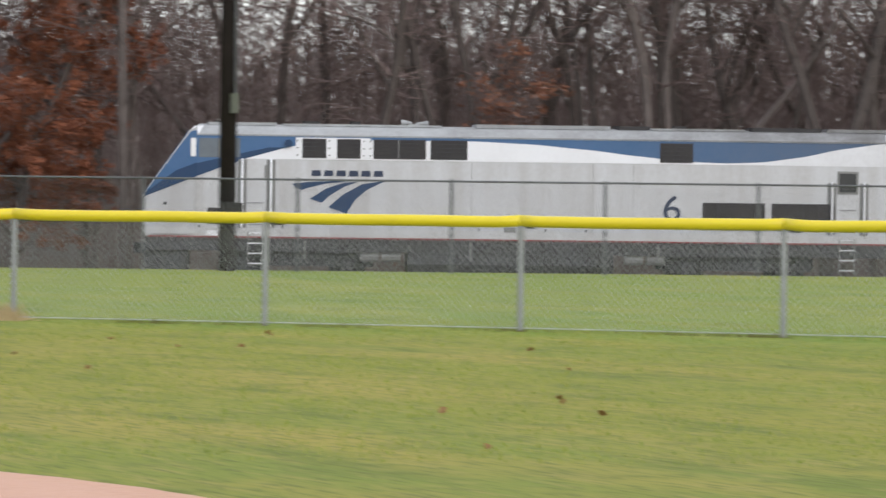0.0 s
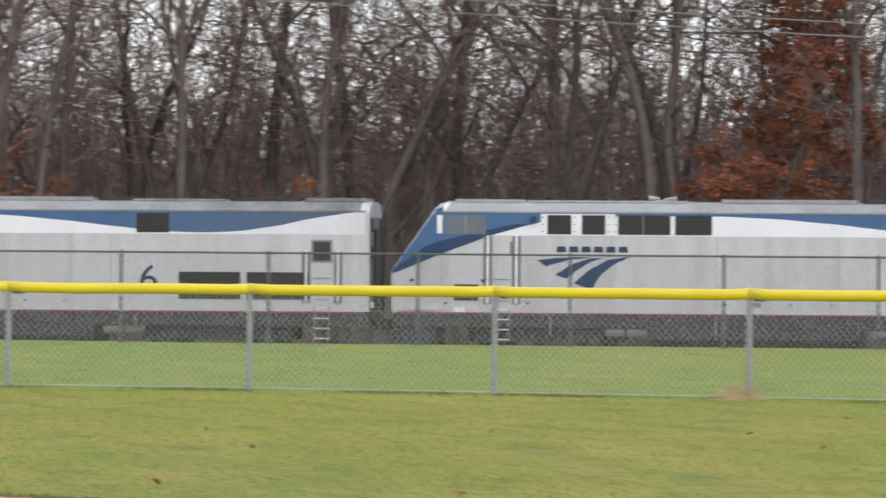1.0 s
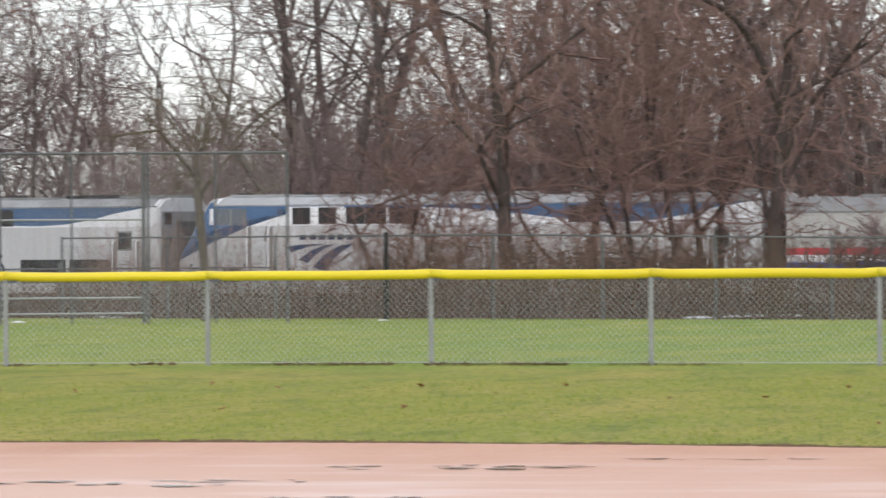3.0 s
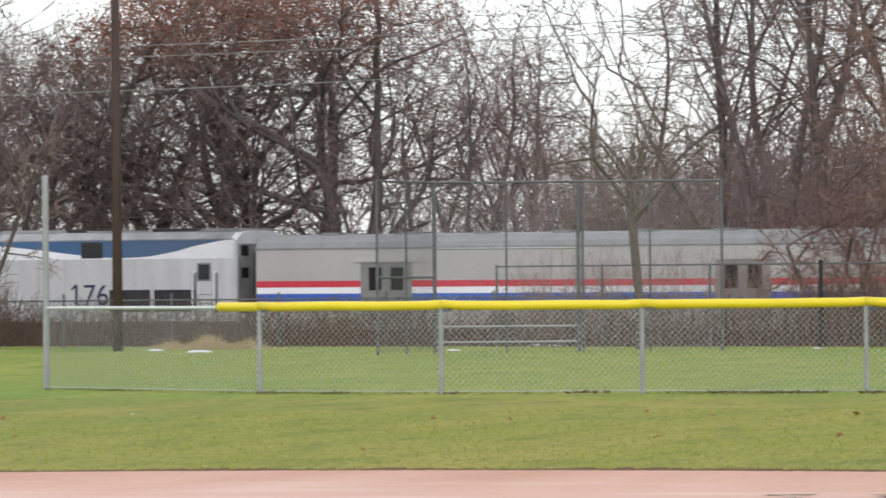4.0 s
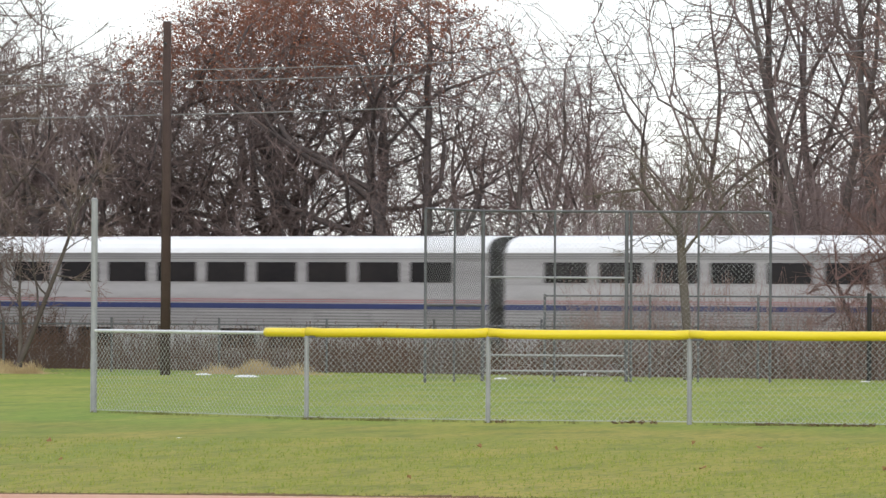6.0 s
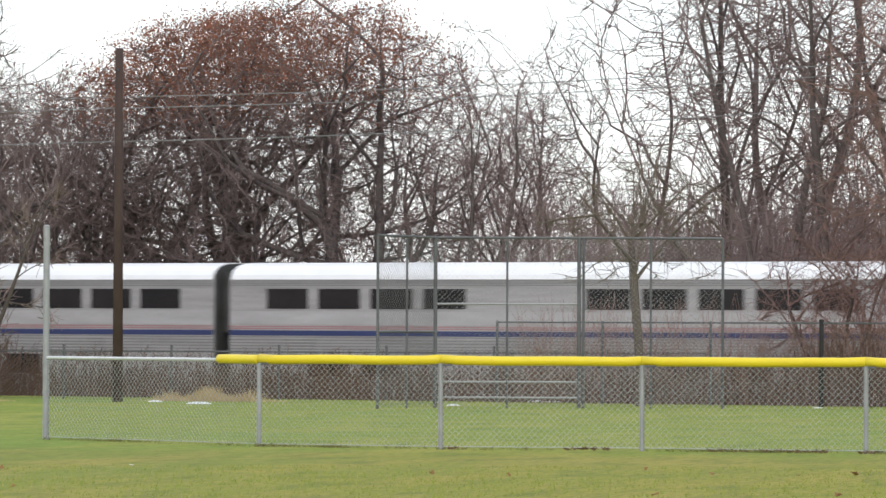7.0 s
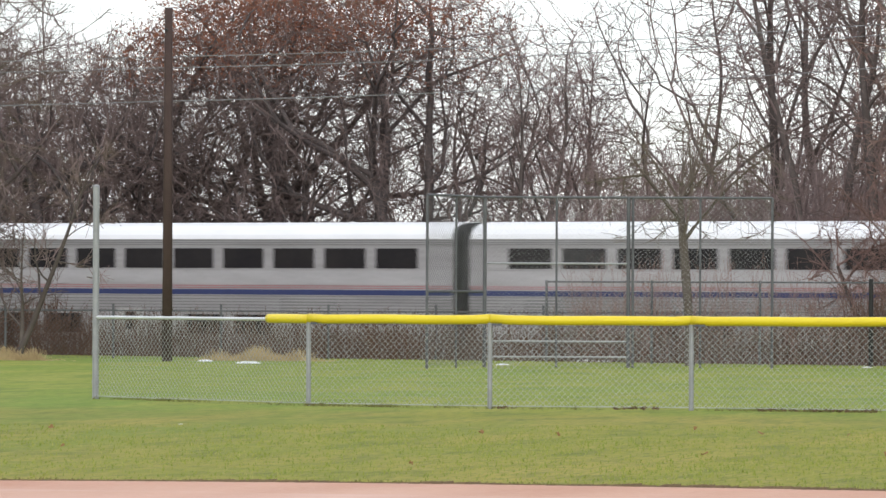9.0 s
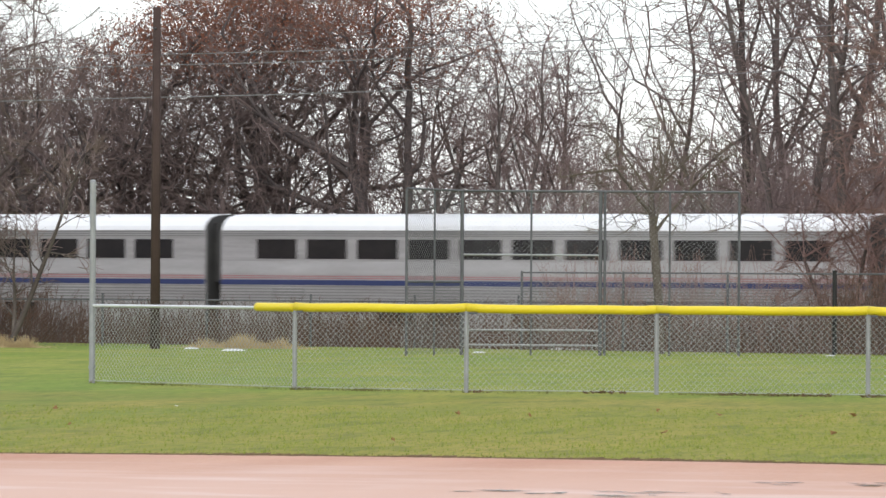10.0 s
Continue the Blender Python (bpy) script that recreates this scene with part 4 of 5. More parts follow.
def bilevel_car(kind):
    """A tall two-level passenger car; kind: coach, sleeper, diner or lounge."""
    names = {"coach": "tall stainless two-level coach with white roof and upper windows", "sleeper": "tall stainless two-level sleeping car with white roof",
             "diner": "tall stainless two-level dining car, windowless in the middle",
             "lounge": "tall stainless two-level lounge car with curved roof windows"}
    t = thing("passenger_car", names[kind], "railway car", "two-level passenger cars")
    end = 25.25
    low = [(0, 0.45), (0, 4.36), (3.0, 4.36), (3.0, 0.45)]
    part("body", extrude_x(low, 0.0, end), STAINLESS, t, "stainless steel side")
    arc = [(-0.02, 4.361), (0.03, 4.52), (0.15, 4.68), (0.38, 4.82), (0.8, 4.91), (1.5, 4.94), (2.2, 4.91), (2.62, 4.82), (2.85, 4.68), (2.97, 4.52), (3.02, 4.361)]
    part("roof", extrude_x(arc, 0.05, end - 0.05), ROOFWHITE, t, "white curved roof")
    for x in (0.0, end - 0.05):
        part("roof_end", extrude_x([(y * 0.97 + 0.045, z - 0.02) for y, z in arc], x, x + 0.05), DIAPHRAGM, t)
    # fluting: ribs above the windows and on the lower half
    for z in (4.13, 4.20, 4.27, 4.34):
        part("rib", Mesh().box(0.03, -0.022, z, end - 0.03, 0.0, z + 0.03), STAINLESS, t)
    for z in (0.75, 0.95, 1.05, 2.0, 2.1, 2.2, 2.3, 2.4):
        part("rib", Mesh().box(0.03, -0.02, z, end - 0.03, 0.0, z + 0.045), STAINLESS, t)
    # darker grey strips that paint the shade between the ribs
    for z in (1.96, 2.055, 2.155, 2.255, 2.355, 2.455, 4.165, 4.235, 4.305):
        part("groove_shade", Mesh().box(0.03, -0.008, z, end - 0.03, 0.0, z + 0.028), DOORGREY, t)
    for a, w in ((2.2, 1.3), (18.4, 2.3) if kind == "coach" else (21.2, 1.6)):
        v = part("louvre_panel", Mesh().box(a, -0.026, 1.86, a + w, 0.0, 2.40), DOORGREY, t, "grey louvred equipment panel")
        for i in range(5):
            part("louvre", Mesh().box(a + 0.05, -0.036, 1.9 + 0.1 * i, a + w - 0.05, -0.027, 1.94 + 0.1 * i), STAINLESS, v)
    part("letterboard", Mesh().box(0.03, -0.012, 2.86, end - 0.03, 0.0, 3.32), LETTERBOARD, t)
    for z0, z1, mat in ((2.80, 2.826, PINK), (2.735, 2.76, PINK), (2.515, 2.685, STRIPEBLUE)):
        part("stripe", Mesh().box(0.02, -0.016, z0, end - 0.02, 0.0, z1), mat, t, "dark blue stripe" if mat == STRIPEBLUE else "thin faded red stripe")
    if kind == "lounge":
        for i in range(11):
            a = 1.50 + 2.06 * i
            part("window", Mesh().box(a, -0.014, 3.05, a + 1.64, 0.02, 4.08), WINDOW, t, "large tinted window")
            strip = [(y - 0.012, z + 0.012) for y, z in arc[1:5]] + [(y + 0.02, z - 0.03) for y, z in arc[4:0:-1]]
            part("roof_window", extrude_x(strip, a - 0.12, a + 1.62), ROOFGLASS, t, "curved grey roof window")
        lows = [(5.2, 0.7), (7.6, 0.9), (8.8, 0.6), (10.0, 1.7), (12.0, 1.7), (14.2, 0.8)]
    else:
        n = 11
        for i in range(n):
            if kind == "diner" and i in (4, 5):
                continue
            a = 1.52 + 2.07 * i
            part("window", Mesh().box(a, -0.014, 3.40, a + 1.64, 0.02, 4.06), WINDOW, t, "tinted upper window")
        lows = [(6.5, 1.5), (8.5, 1.5), (14.5, 1.5), (16.5, 1.5)] if kind == "coach" else [(3.2, 1.5), (5.3, 1.5), (17.0, 1.5), (19.2, 1.5)]
    sill = 1.54 if kind == "lounge" else 1.18
    for a, w in lows:
        part("lower_window", Mesh().box(a, -0.026, sill, a + w, 0.02, sill + 0.66), WINDOW, t, "tinted lower window")
    part("end_wall", Mesh().box(end, 0.05, 0.6, end + 0.05, 2.95, 4.4), DIAPHRAGM, t, "dark end wall")
    d = part("door", Mesh().box(11.6, -0.024, 0.5, 12.6, 0.0, 2.05), BAGSIDE, t)
    part("door_window", Mesh().box(11.9, -0.034, 1.3, 12.3, -0.025, 1.9), WINDOW, d)
    part("underframe", Mesh().box(5.0, 0.1, 0.2, end - 5.0, 2.9, 0.45, 0.05), UNDER, t)
    bogie(t, 2.9, 2.6, UNDER)
    bogie(t, end - 2.9, 2.6, UNDER)
    for x0, x1 in ((-0.33, 0.0), (end, end + 0.33)):
        m = Mesh().box(x0, 0.45, 2.6, x1, 2.55, 4.62, 0.12)
        part("diaphragm", m, DIAPHRAGM, t, "dark rubber diaphragm")
    return t


TRAIN = []          # (car, metres behind the locomotive's nose)
TRAIN.append((locomotive(0, "6", 14.36), 0.0))
TRAIN.append((locomotive(0, "176", 14.35), 21.03))
TRAIN.append((baggage_car(), 42.3))
KINDS = ["sleeper", "coach", "coach", "diner", "lounge", "coach", "coach", "coach", "coach", "coach"]
MADE = {}
for i, kind in enumerate(KINDS):
    if kind in MADE:
        car = copy_thing(MADE[kind], Matrix())
    else:
        car = MADE[kind] = bilevel_car(kind)
    TRAIN.append((car, 42.39 + 25.9 * (i + 1)))
# seconds and place of the first locomotive's nose along the track: about 35 m/s throughout
NOSE = ((0, -3.0), (0.3, -13.4), (0.6, -23.6), (1.0, -37.3), (1.3, -47.6), (1.5, -54.6), (1.8, -65.0), (2.1, -75.4), (3.8, -134.9), (4.5, -159.4),
        (5.5, -194.3), (7.0, -246.7), (7.5, -264.2), (8.0, -281.65), (8.5, -299.3), (9.0, -316.8), (9.5, -334.3), (10.0, -352.0))


def motions():
    """The whole train runs at one speed along the straight track."""
    times = [0, 0.1, 0.2, 0.3, 0.6] + [0.5 * i for i in range(2, 20)] + [9.8, 9.9, 10.0]
    for car, back in TRAIN:
        path = []
        for t in times:
            s = back + float(np.interp(t, *zip(*NOSE)))
            slope = math.degrees((rail_z(s) - rail_z(s + 20)) / 20)
            path.append((t, Matrix.Translation(by_track(s, 0.0, rail_z(s))) @ pose(0, 0, 0, 0, slope, TURN)))
        walk(car, path)


# ---- trees ----
def grow(seed, height, spread, trunk_r, limbs, twig_len, droop=0.0, start=0.25, forks=1, lean=0.0, dense=1.0, wob=1.0):
    """A bare tree: sticks of the wood (trunk and limbs) and of the twigs, as arrays."""
    g = np.random.default_rng(seed)
    wood, fine = [], []

    def run(p, d, length, r0, r1, n, out, wander, lift):
        pts = [p]
        for i in range(n):
            d = d + g.normal(0, wander, 3) + np.array([0, 0, lift])
            d /= np.linalg.norm(d)
            q = pts[-1] + d * length / n
            out.append((pts[-1], q, r0 + (r1 - r0) * i / n, r0 + (r1 - r0) * (i + 1) / n))
            pts.append(q)
        return pts, d

    for fk in range(forks):
        a = g.uniform(0, 2 * math.pi)
        tilt = lean if forks == 1 else g.uniform(0.1, 0.35)
        d0 = np.array([math.cos(a) * tilt, math.sin(a) * tilt, 1.0])
        h = height * g.uniform(0.85, 1.0) * 0.9
        r = trunk_r * (1.0 if fk == 0 else 0.75)
        pts, _ = run(np.zeros(3) - [0, 0, 0.3], d0 / np.linalg.norm(d0), h, r, r * 0.16, 9, wood, 0.11 * wob, 0.02)
        for i in range(limbs):
            k = start + (1 - start) * (i + g.uniform(0, 1)) / limbs
            j = min(8, int(k * 9))
            base = pts[j] + (pts[j + 1] - pts[j]) * (k * 9 - j)
            a = g.uniform(0, 2 * math.pi)
            rise = g.uniform(0.35, 1.1) - droop
            d = np.array([math.cos(a), math.sin(a), rise])
            ln = spread * g.uniform(0.6, 1.1) * (1.15 - 0.75 * k)
            lr = r * (1.05 - 0.8 * k) * g.uniform(0.35, 0.55)
            lp, ld = run(base, d / np.linalg.norm(d), ln, lr, lr * 0.3, 5, wood, 0.12 + 0.07 * wob, 0.10 - droop * 0.1)
            nb = int(7 * dense)
            for b in range(nb):
                kb = 0.2 + 0.8 * (b + g.uniform(0, 1)) / nb
                jb = min(4, int(kb * 5))
                bb = lp[jb] + (lp[jb + 1] - lp[jb]) * (kb * 5 - jb)
                dd = (lp[jb + 1] - lp[jb])
                dd = dd / np.linalg.norm(dd) + g.normal(0, 0.55, 3)
                br = max(0.011, lr * 0.4 * (1 - 0.5 * kb))
                bp, _ = run(bb, dd / np.linalg.norm(dd), ln * g.uniform(0.28, 0.55), br, br * 0.4, 3, fine, 0.2, 0.06 - droop * 0.12)
                for c in range(int(6 * dense)):
                    jc = g.integers(0, 3)
                    cb = bp[jc] + (bp[jc + 1] - bp[jc]) * g.uniform(0, 1)
                    dc = (bp[jc + 1] - bp[jc])
                    dc = dc / (np.linalg.norm(dc) + 1e-9) + g.normal(0, 0.6, 3)
                    tl = twig_len * g.uniform(0.5, 1.2)
                    tp, _ = run(cb, dc / np.linalg.norm(dc), tl, 0.0085, 0.0055, 2, fine, 0.25, 0.05 - droop * 0.1)
                    if g.uniform() < 0.6:
                        e = g.normal(0, 0.6, 3) + dc / np.linalg.norm(dc)
                        run(tp[1], e / np.linalg.norm(e), tl * 0.5, 0.006, 0.004, 1, fine, 0.2, 0)
    return wood, fine


def colony(seed, points, leaders, step=0.4, kill=0.55, reach=5.0, lift=0.08, wander=0.12, tip=0.010, power=2.2, twigs=2, twig_len=0.5, twig_r=0.0075):
    """A tree whose limbs grow step by step towards points that fill its crown; sticks of wood and of twigs."""
    g = np.random.default_rng(seed)
    cap = 18000
    node, par, kids = np.zeros((cap, 3)), np.full(cap, -1), np.zeros(cap, int)
    node[0] = (0, 0, -0.4)
    n = 1
    place = []
    for origin, line in leaders:
        last = 0 if origin is None else place[origin[0]][origin[1]]
        place.append([])
        for q in line:
            node[n], par[n] = q, last
            kids[last] += 1
            last = n
            place[-1].append(n)
            n += 1
    kids[:n] = np.minimum(kids[:n], 1)
    gap = np.linalg.norm(points[:, None] - node[None, :n], axis=2)
    near, dist = gap.argmin(1), gap.min(1)
    for _ in range(70):
        on = (dist < reach) & (kids[near] < 3)
        if not on.any():
            break
        who, back = np.unique(near[on], return_inverse=True)
        pull = np.zeros((len(who), 3))
        np.add.at(pull, back.ravel(), (points[on] - node[near[on]]) / (dist[on, None] + 1e-6))
        pull = pull / (np.linalg.norm(pull, axis=1)[:, None] + 1e-6) + g.normal(0, wander, pull.shape) + [0, 0, lift]
        pull /= np.linalg.norm(pull, axis=1)[:, None]
        k = min(len(who), cap - n)
        if k < 1:
            break
        node[n:n + k], par[n:n + k] = node[who[:k]] + pull[:k] * step, who[:k]
        kids[who[:k]] += 1
        gap = np.linalg.norm(points[:, None] - node[None, n:n + k], axis=2)
        best = gap.argmin(1)
        low = gap[np.arange(len(points)), best]
        near, dist = np.where(low < dist, best + n, near), np.minimum(low, dist)
        n += k
        keep = dist > kill
        points, near, dist = points[keep], near[keep], dist[keep]
        if not len(points):
            break
    load = np.where(kids[:n] == 0, tip ** power, 0.0)
    for i in range(n - 1, 0, -1):
        load[i] = max(load[i], tip ** power)
        load[par[i]] += load[i]
    r = load ** (1 / power)
    wood, fine = [], []
    for i in range(1, n):
        a, b = node[par[i]], node[i]
        if par[i] == 0:
            ra = r[i] * 1.35
        else:
            ra = min(r[par[i]], r[i] * 1.3)
        (wood if r[i] > 0.034 else fine).append((a, b, ra, r[i]))
        if r[i] < 0.03:
            d = (b - a) / (np.linalg.norm(b - a) + 1e-9)
            for _ in range(twigs + (2 if kids[i] == 0 else 0)):
                e = d + g.normal(0, 0.55, 3) + [0, 0, 0.12]
                e /= np.linalg.norm(e)
                p = a + (b - a) * g.uniform()
                ln = twig_len * g.uniform(0.5, 1.25)
                q = p + e * ln * 0.5
                e = e + g.normal(0, 0.3, 3)
                z = q + e / np.linalg.norm(e) * ln * 0.5
                fine.append((p, q, twig_r, twig_r * 0.8))
                fine.append((q, z, twig_r * 0.8, twig_r * 0.5))
    return wood, fine


def crown_points(seed, count, radius, base, top, shape="dome", lumps=0.25):
    """Places that a crown fills: a broad dome, or a vase that opens upwards and closes again."""
    g = np.random.default_rng(seed + 500)
    out = []
    while len(out) < count:
        x, y, k = g.uniform(-1, 1), g.uniform(-1, 1), g.uniform()
        q = math.hypot(x, y)
        if shape == "dome":
            rim = math.sqrt(max(0.0, 1 - max(0.0, (k - 0.30) / 0.70) ** 3.0)) * (0.72 + 0.28 * min(1, k / 0.25))
        else:
            rim = math.sin(math.pi * (0.10 + 0.84 * k ** 0.9)) ** 0.8
        a = math.atan2(y, x)
        rim *= 1 + lumps * noise.noise((2.2 * math.cos(a) + seed * 3.1, 2.2 * math.sin(a), 4 * k))
        if q < rim and g.uniform() < (0.35 + 0.65 * q / rim) * (0.07 + 0.93 * min(1.0, k / 0.55)):
            out.append((x * radius, y * radius, base + (top - base) * k))
    return np.array(out)


def skeleton(seed, height, radius, fork, count=1, spread=0.1, limbs=8, top=0.9, rise=(0.5, 1.2), step=0.45):
    """Trunks from one foot and the main limbs that arch out of them above the fork."""
    g = np.random.default_rng(seed + 900)
    lines = []

    def curve(p, d, length, lift, bend):
        line = []
        turn = g.normal(0, bend, 3)
        for i in range(max(2, int(length / step))):
            if i % 4 == 0:
                turn = g.normal(0, bend, 3)
            d = d + turn + np.array([0, 0, lift])
            d = d / np.linalg.norm(d)
            p = p + d * step
            line.append(p)
        return line

    for j in range(count):
        a = 2 * math.pi * (j + g.uniform(0, 0.6)) / count
        d = np.array([math.cos(a) * spread, math.sin(a) * spread, 1.0])
        line = curve(np.zeros(3), d / np.linalg.norm(d), height * top * g.uniform(0.85, 1.0), 0.06 if count == 1 else 0.02, 0.012 if count == 1 else 0.045)
        lines.append((None, line))
        trunk = len(lines) - 1
        for i in range(limbs):
            k = fork + (height * top - fork) * ((i + g.uniform(0, 1)) / limbs) ** 1.15 * 0.85
            at = min(len(line) - 2, max(1, int(k / step)))
            a = g.uniform(0, 2 * math.pi) if count == 1 else a + g.normal(0, 1.1)
            d = np.array([math.cos(a), math.sin(a), g.uniform(*rise)])
            room = max(1.0, height - line[at][2])
            ln = min(radius * g.uniform(0.75, 1.15), room * 1.2)
            lines.append(((trunk, at), curve(line[at], d / np.linalg.norm(d), ln, 0.03, 0.085)))
            # each limb forks once
            limb = lines[-1][1]
            if len(limb) > 5:
                m = int(len(limb) * g.uniform(0.3, 0.6))
                d = (limb[m] - limb[m - 1]) / step + g.normal(0, 0.5, 3)
                lines.append(((len(lines) - 1, m), curve(limb[m], d / np.linalg.norm(d), ln * 0.6, 0.04, 0.085)))
    return lines


def sticks(name, rows, mat, sides):
    a, b, ra, rb = (np.array([r[i] for r in rows]) for i in range(4))
    return segments(name, a, b, ra, rb, mat, sides, 2 if sides == 3 else None)


def leaves(name, fine, count, size, mat, seed, low=0.0, patchy=True, even=False):
    """Dry leaves scattered on the twigs: small bent quads in loose clusters."""
    g = np.random.default_rng(seed)
    ends = np.array([r[1] for r in fine])
    ends = ends[ends[:, 2] > low]
    # most leaves cling to the outer and upper twigs
    k = np.hypot(ends[:, 0], ends[:, 1]) / 4 + (ends[:, 2] - low) / max(1.0, ends[:, 2].max() - low)
    k = np.clip(k, 0.02, None) ** 1.3
    # whole boughs keep or lose their leaves
    cell = np.floor(ends / 0.9).astype(int)
    _, where, many = np.unique(cell, axis=0, return_inverse=True, return_counts=True)
    k = k / many[where.ravel()]
    k = np.where(((cell * [73, 151, 37]).sum(1) % 11) < 8, k, 0.05)
    if not patchy:
        k = np.clip(ends[:, 2] - low, 0.01, 0.4 * low) ** 1.3 / many[where.ravel()] ** 0.6
    if even:
        k = 1.0 / many[where.ravel()] ** 0.8
    c = ends[g.choice(len(ends), count, p=k / k.sum())] + g.normal(0, 0.07 if patchy else 0.17, (count, 3))
    u = g.normal(0, 1, (count, 3))
    u /= np.linalg.norm(u, axis=1)[:, None]
    w = np.cross(u, g.normal(0, 1, (count, 3)))
    w /= np.linalg.norm(w, axis=1)[:, None]
    s = size * g.uniform(0.6, 1.3, (count, 1))
    v = np.stack([c - u * s, c - w * s * 0.55, c + u * s, c + w * s * 0.55], 1).reshape(-1, 3)
    f = np.arange(count * 4).reshape(-1, 4)
    return raw_mesh(name, v, f, mat)


def tree(label, p, wood, fine, bark, twig, leaf=None, group="trees of the wood", turn=0.0, name="tree", category="tree"):
    t = thing(name, label, category, group, place=pose(p[0], p[1], p[2], 0, 0, turn))
    part("trunk", sticks("trunk", wood, bark, 6), bark, t)
    part("crown", sticks("crown", fine, twig, 3), twig, t)
    if leaf:
        part("leaves", leaf, leaf.materials[0], t, "dry rust-brown leaves")
    return t


def at_ground(u, d):
    p = spot(u, d)
    p.z = lie(p)
    return p


def wood_kinds():
    kinds = []
    for seed, h, sp, base, n, count, fork, wide, limbs, power in (
            (1, 17, 3.0, 4.0, 560, 1, 4.5, 0.04, 11, 2.0), (2, 19, 3.8, 4.5, 640, 2, 6.0, 0.13, 8, 2.0), (3, 15, 3.4, 3.8, 470, 3, 4.2, 0.22, 5, 2.1),
            (4, 18, 2.6, 6.0, 460, 1, 6.5, 0.03, 10, 2.0), (5, 13, 3.0, 3.4, 400, 3, 4.0, 0.26, 5, 2.1), (6, 20, 4.2, 5.0, 700, 2, 6.5, 0.12, 9, 1.9)):
        wood, fine = colony(seed, crown_points(seed, n, sp, base, h, "vase"), skeleton(seed, h, sp * 1.1, fork, count, wide, limbs, 0.9, (0.9, 1.9)), 0.45, 0.60, 1.9, 0.16, 0.10, 0.012, power, 1, 0.95, 0.0108)
        kinds.append((h, tree("tall bare grey-brown woodland tree behind the railway", (0, 0, 0), wood, fine, WOODBARK, TWIGS)))
    return kinds


def woods():
    g = np.random.default_rng(21)
    kinds = wood_kinds()
    used = set()
    n = 0
    for row, (w, step) in enumerate(((9, 4.2), (16, 3.8), (25, 3.8), (34, 3.4), (42, 3.4))):
        s = -175.0
        while s < 48:
            s += step * g.uniform(0.6, 1.4)
            p = by_track(s, w + g.uniform(-3, 3))
            u = math.atan2(p.x, p.y) * FOCAL - 2400
            left = u < -4450
            if not left and row > 2:
                continue
            if left and row == 0 and g.uniform() < 0.3:
                continue
            if -4640 < u < -4050 and (row > 3 or g.uniform() < 0.15):
                continue
            if not left and g.uniform() < 0.12:
                continue
            if -5560 < u < -4850 and (row < 2 or g.uniform() < 0.75):
                continue
            i = int(g.integers(0, 6))
            h, ob = kinds[i]
            if left:
                want = 11.6 + 3.0 * g.uniform() + (3.6 if u > -4600 else 0) + 0.03 * w - (0.4 if u < -5450 else 0)
            else:
                want = 18.0 + 5.0 * g.uniform()
            k = want / h
            m = pose(p.x, p.y, lie(p), g.uniform(-3, 3), g.uniform(-3, 3), g.uniform(0, 360))
            if i not in used:
                used.add(i)
                ob.matrix_basis = m
                c = ob
            else:
                c = copy_thing(ob, m)
            c.scale = (k, k, k)
            n += 1


woods()


def oaks():
    # russet oaks that keep their leaves
    for u, d, h, sp, r, count, mat, seed, size in ((15, 150, 15.0, 3.5, 0.2, 44000, OAKLEAF, 31, 0.066), (-1400, 151, 15.0, 3.4, 0.2, 34000, DULLLEAF, 32, 0.07),
                                             (-868, 145.5, 6.6, 1.9, 0.08, 3000, ORANGELEAF, 33, 0.06), (810, 150, 8.0, 2.5, 0.12, 2200, DULLLEAF, 34, 0.08)):
        p = at_ground(u, d)
        wood, fine = grow(seed, h, sp, r, 24, 0.6, 0.15, 0.10, 1, 0.03, 1.2)
        lf = leaves("leaves", fine, count, size, mat, seed, even=count > 12000)
        tree("oak keeping its rust-brown dry leaves behind the railway", p, wood, fine, BARK, TWIGS, lf, "leafy oaks")
    # the great oaks: low-forking trunks whose crowns merge into one rust-tinged dome
    for u, d, h, sp, n, count, seed, forks, leafy in ((-5095, 186, 15.5, 6.2, 3150, 14000, 41, 3, 0.66), (-5205, 190, 15.2, 5.6, 2550, 14000, 43, 2, 0.68),
                                               (-5318, 189, 14.6, 5.6, 2450, 11000, 44, 3, 0.70), (-5435, 191, 13.0, 5.2, 2000, 5000, 42, 2, 0.78)):
        p = at_ground(u, d)
        wood, fine = colony(seed, crown_points(seed, n, sp, 2.4, h, "dome"), skeleton(seed, h, sp * 1.1, 3.0, forks, 0.26, 9 if forks == 2 else 7, 0.85, (0.15, 1.1)), 0.34, 0.40, 1.5, 0.05, 0.10, 0.0115, 1.88, 2, 0.70, 0.0100)
        lf = leaves("leaves", fine, count, 0.052, RUSTLEAF, seed, leafy * h, False)
        tree("broad dark oak with rust-tinged crown behind the railway", p, wood, fine, OAKBARK, OAKTWIGS, lf, "leafy oaks")
    # bare spreading trees that carry the row on to the left
    for u, d, h, sp, n, seed, forks in ((-5560, 190, 12.6, 4.4, 1150, 45, 3), (-5690, 187, 13.0, 4.6, 1500, 46, 2), (-5830, 189, 13.4, 4.6, 1500, 47, 3), (-5960, 186, 13.8, 4.6, 1400, 48, 2)):
        p = at_ground(u, d)
        wood, fine = colony(seed, crown_points(seed, n, sp, 2.6, h, "dome"), skeleton(seed, h, sp * 1.1, 3.0, forks, 0.24, 7, 0.85, (0.3, 1.2)), 0.36, 0.45, 1.6, 0.06, 0.10, 0.0125, 1.9, 2, 0.7, 0.0100)
        tree("broad dark bare tree behind the railway", p, wood, fine, OAKBARK, OAKTWIGS, None, "bare spreading trees")


oaks()


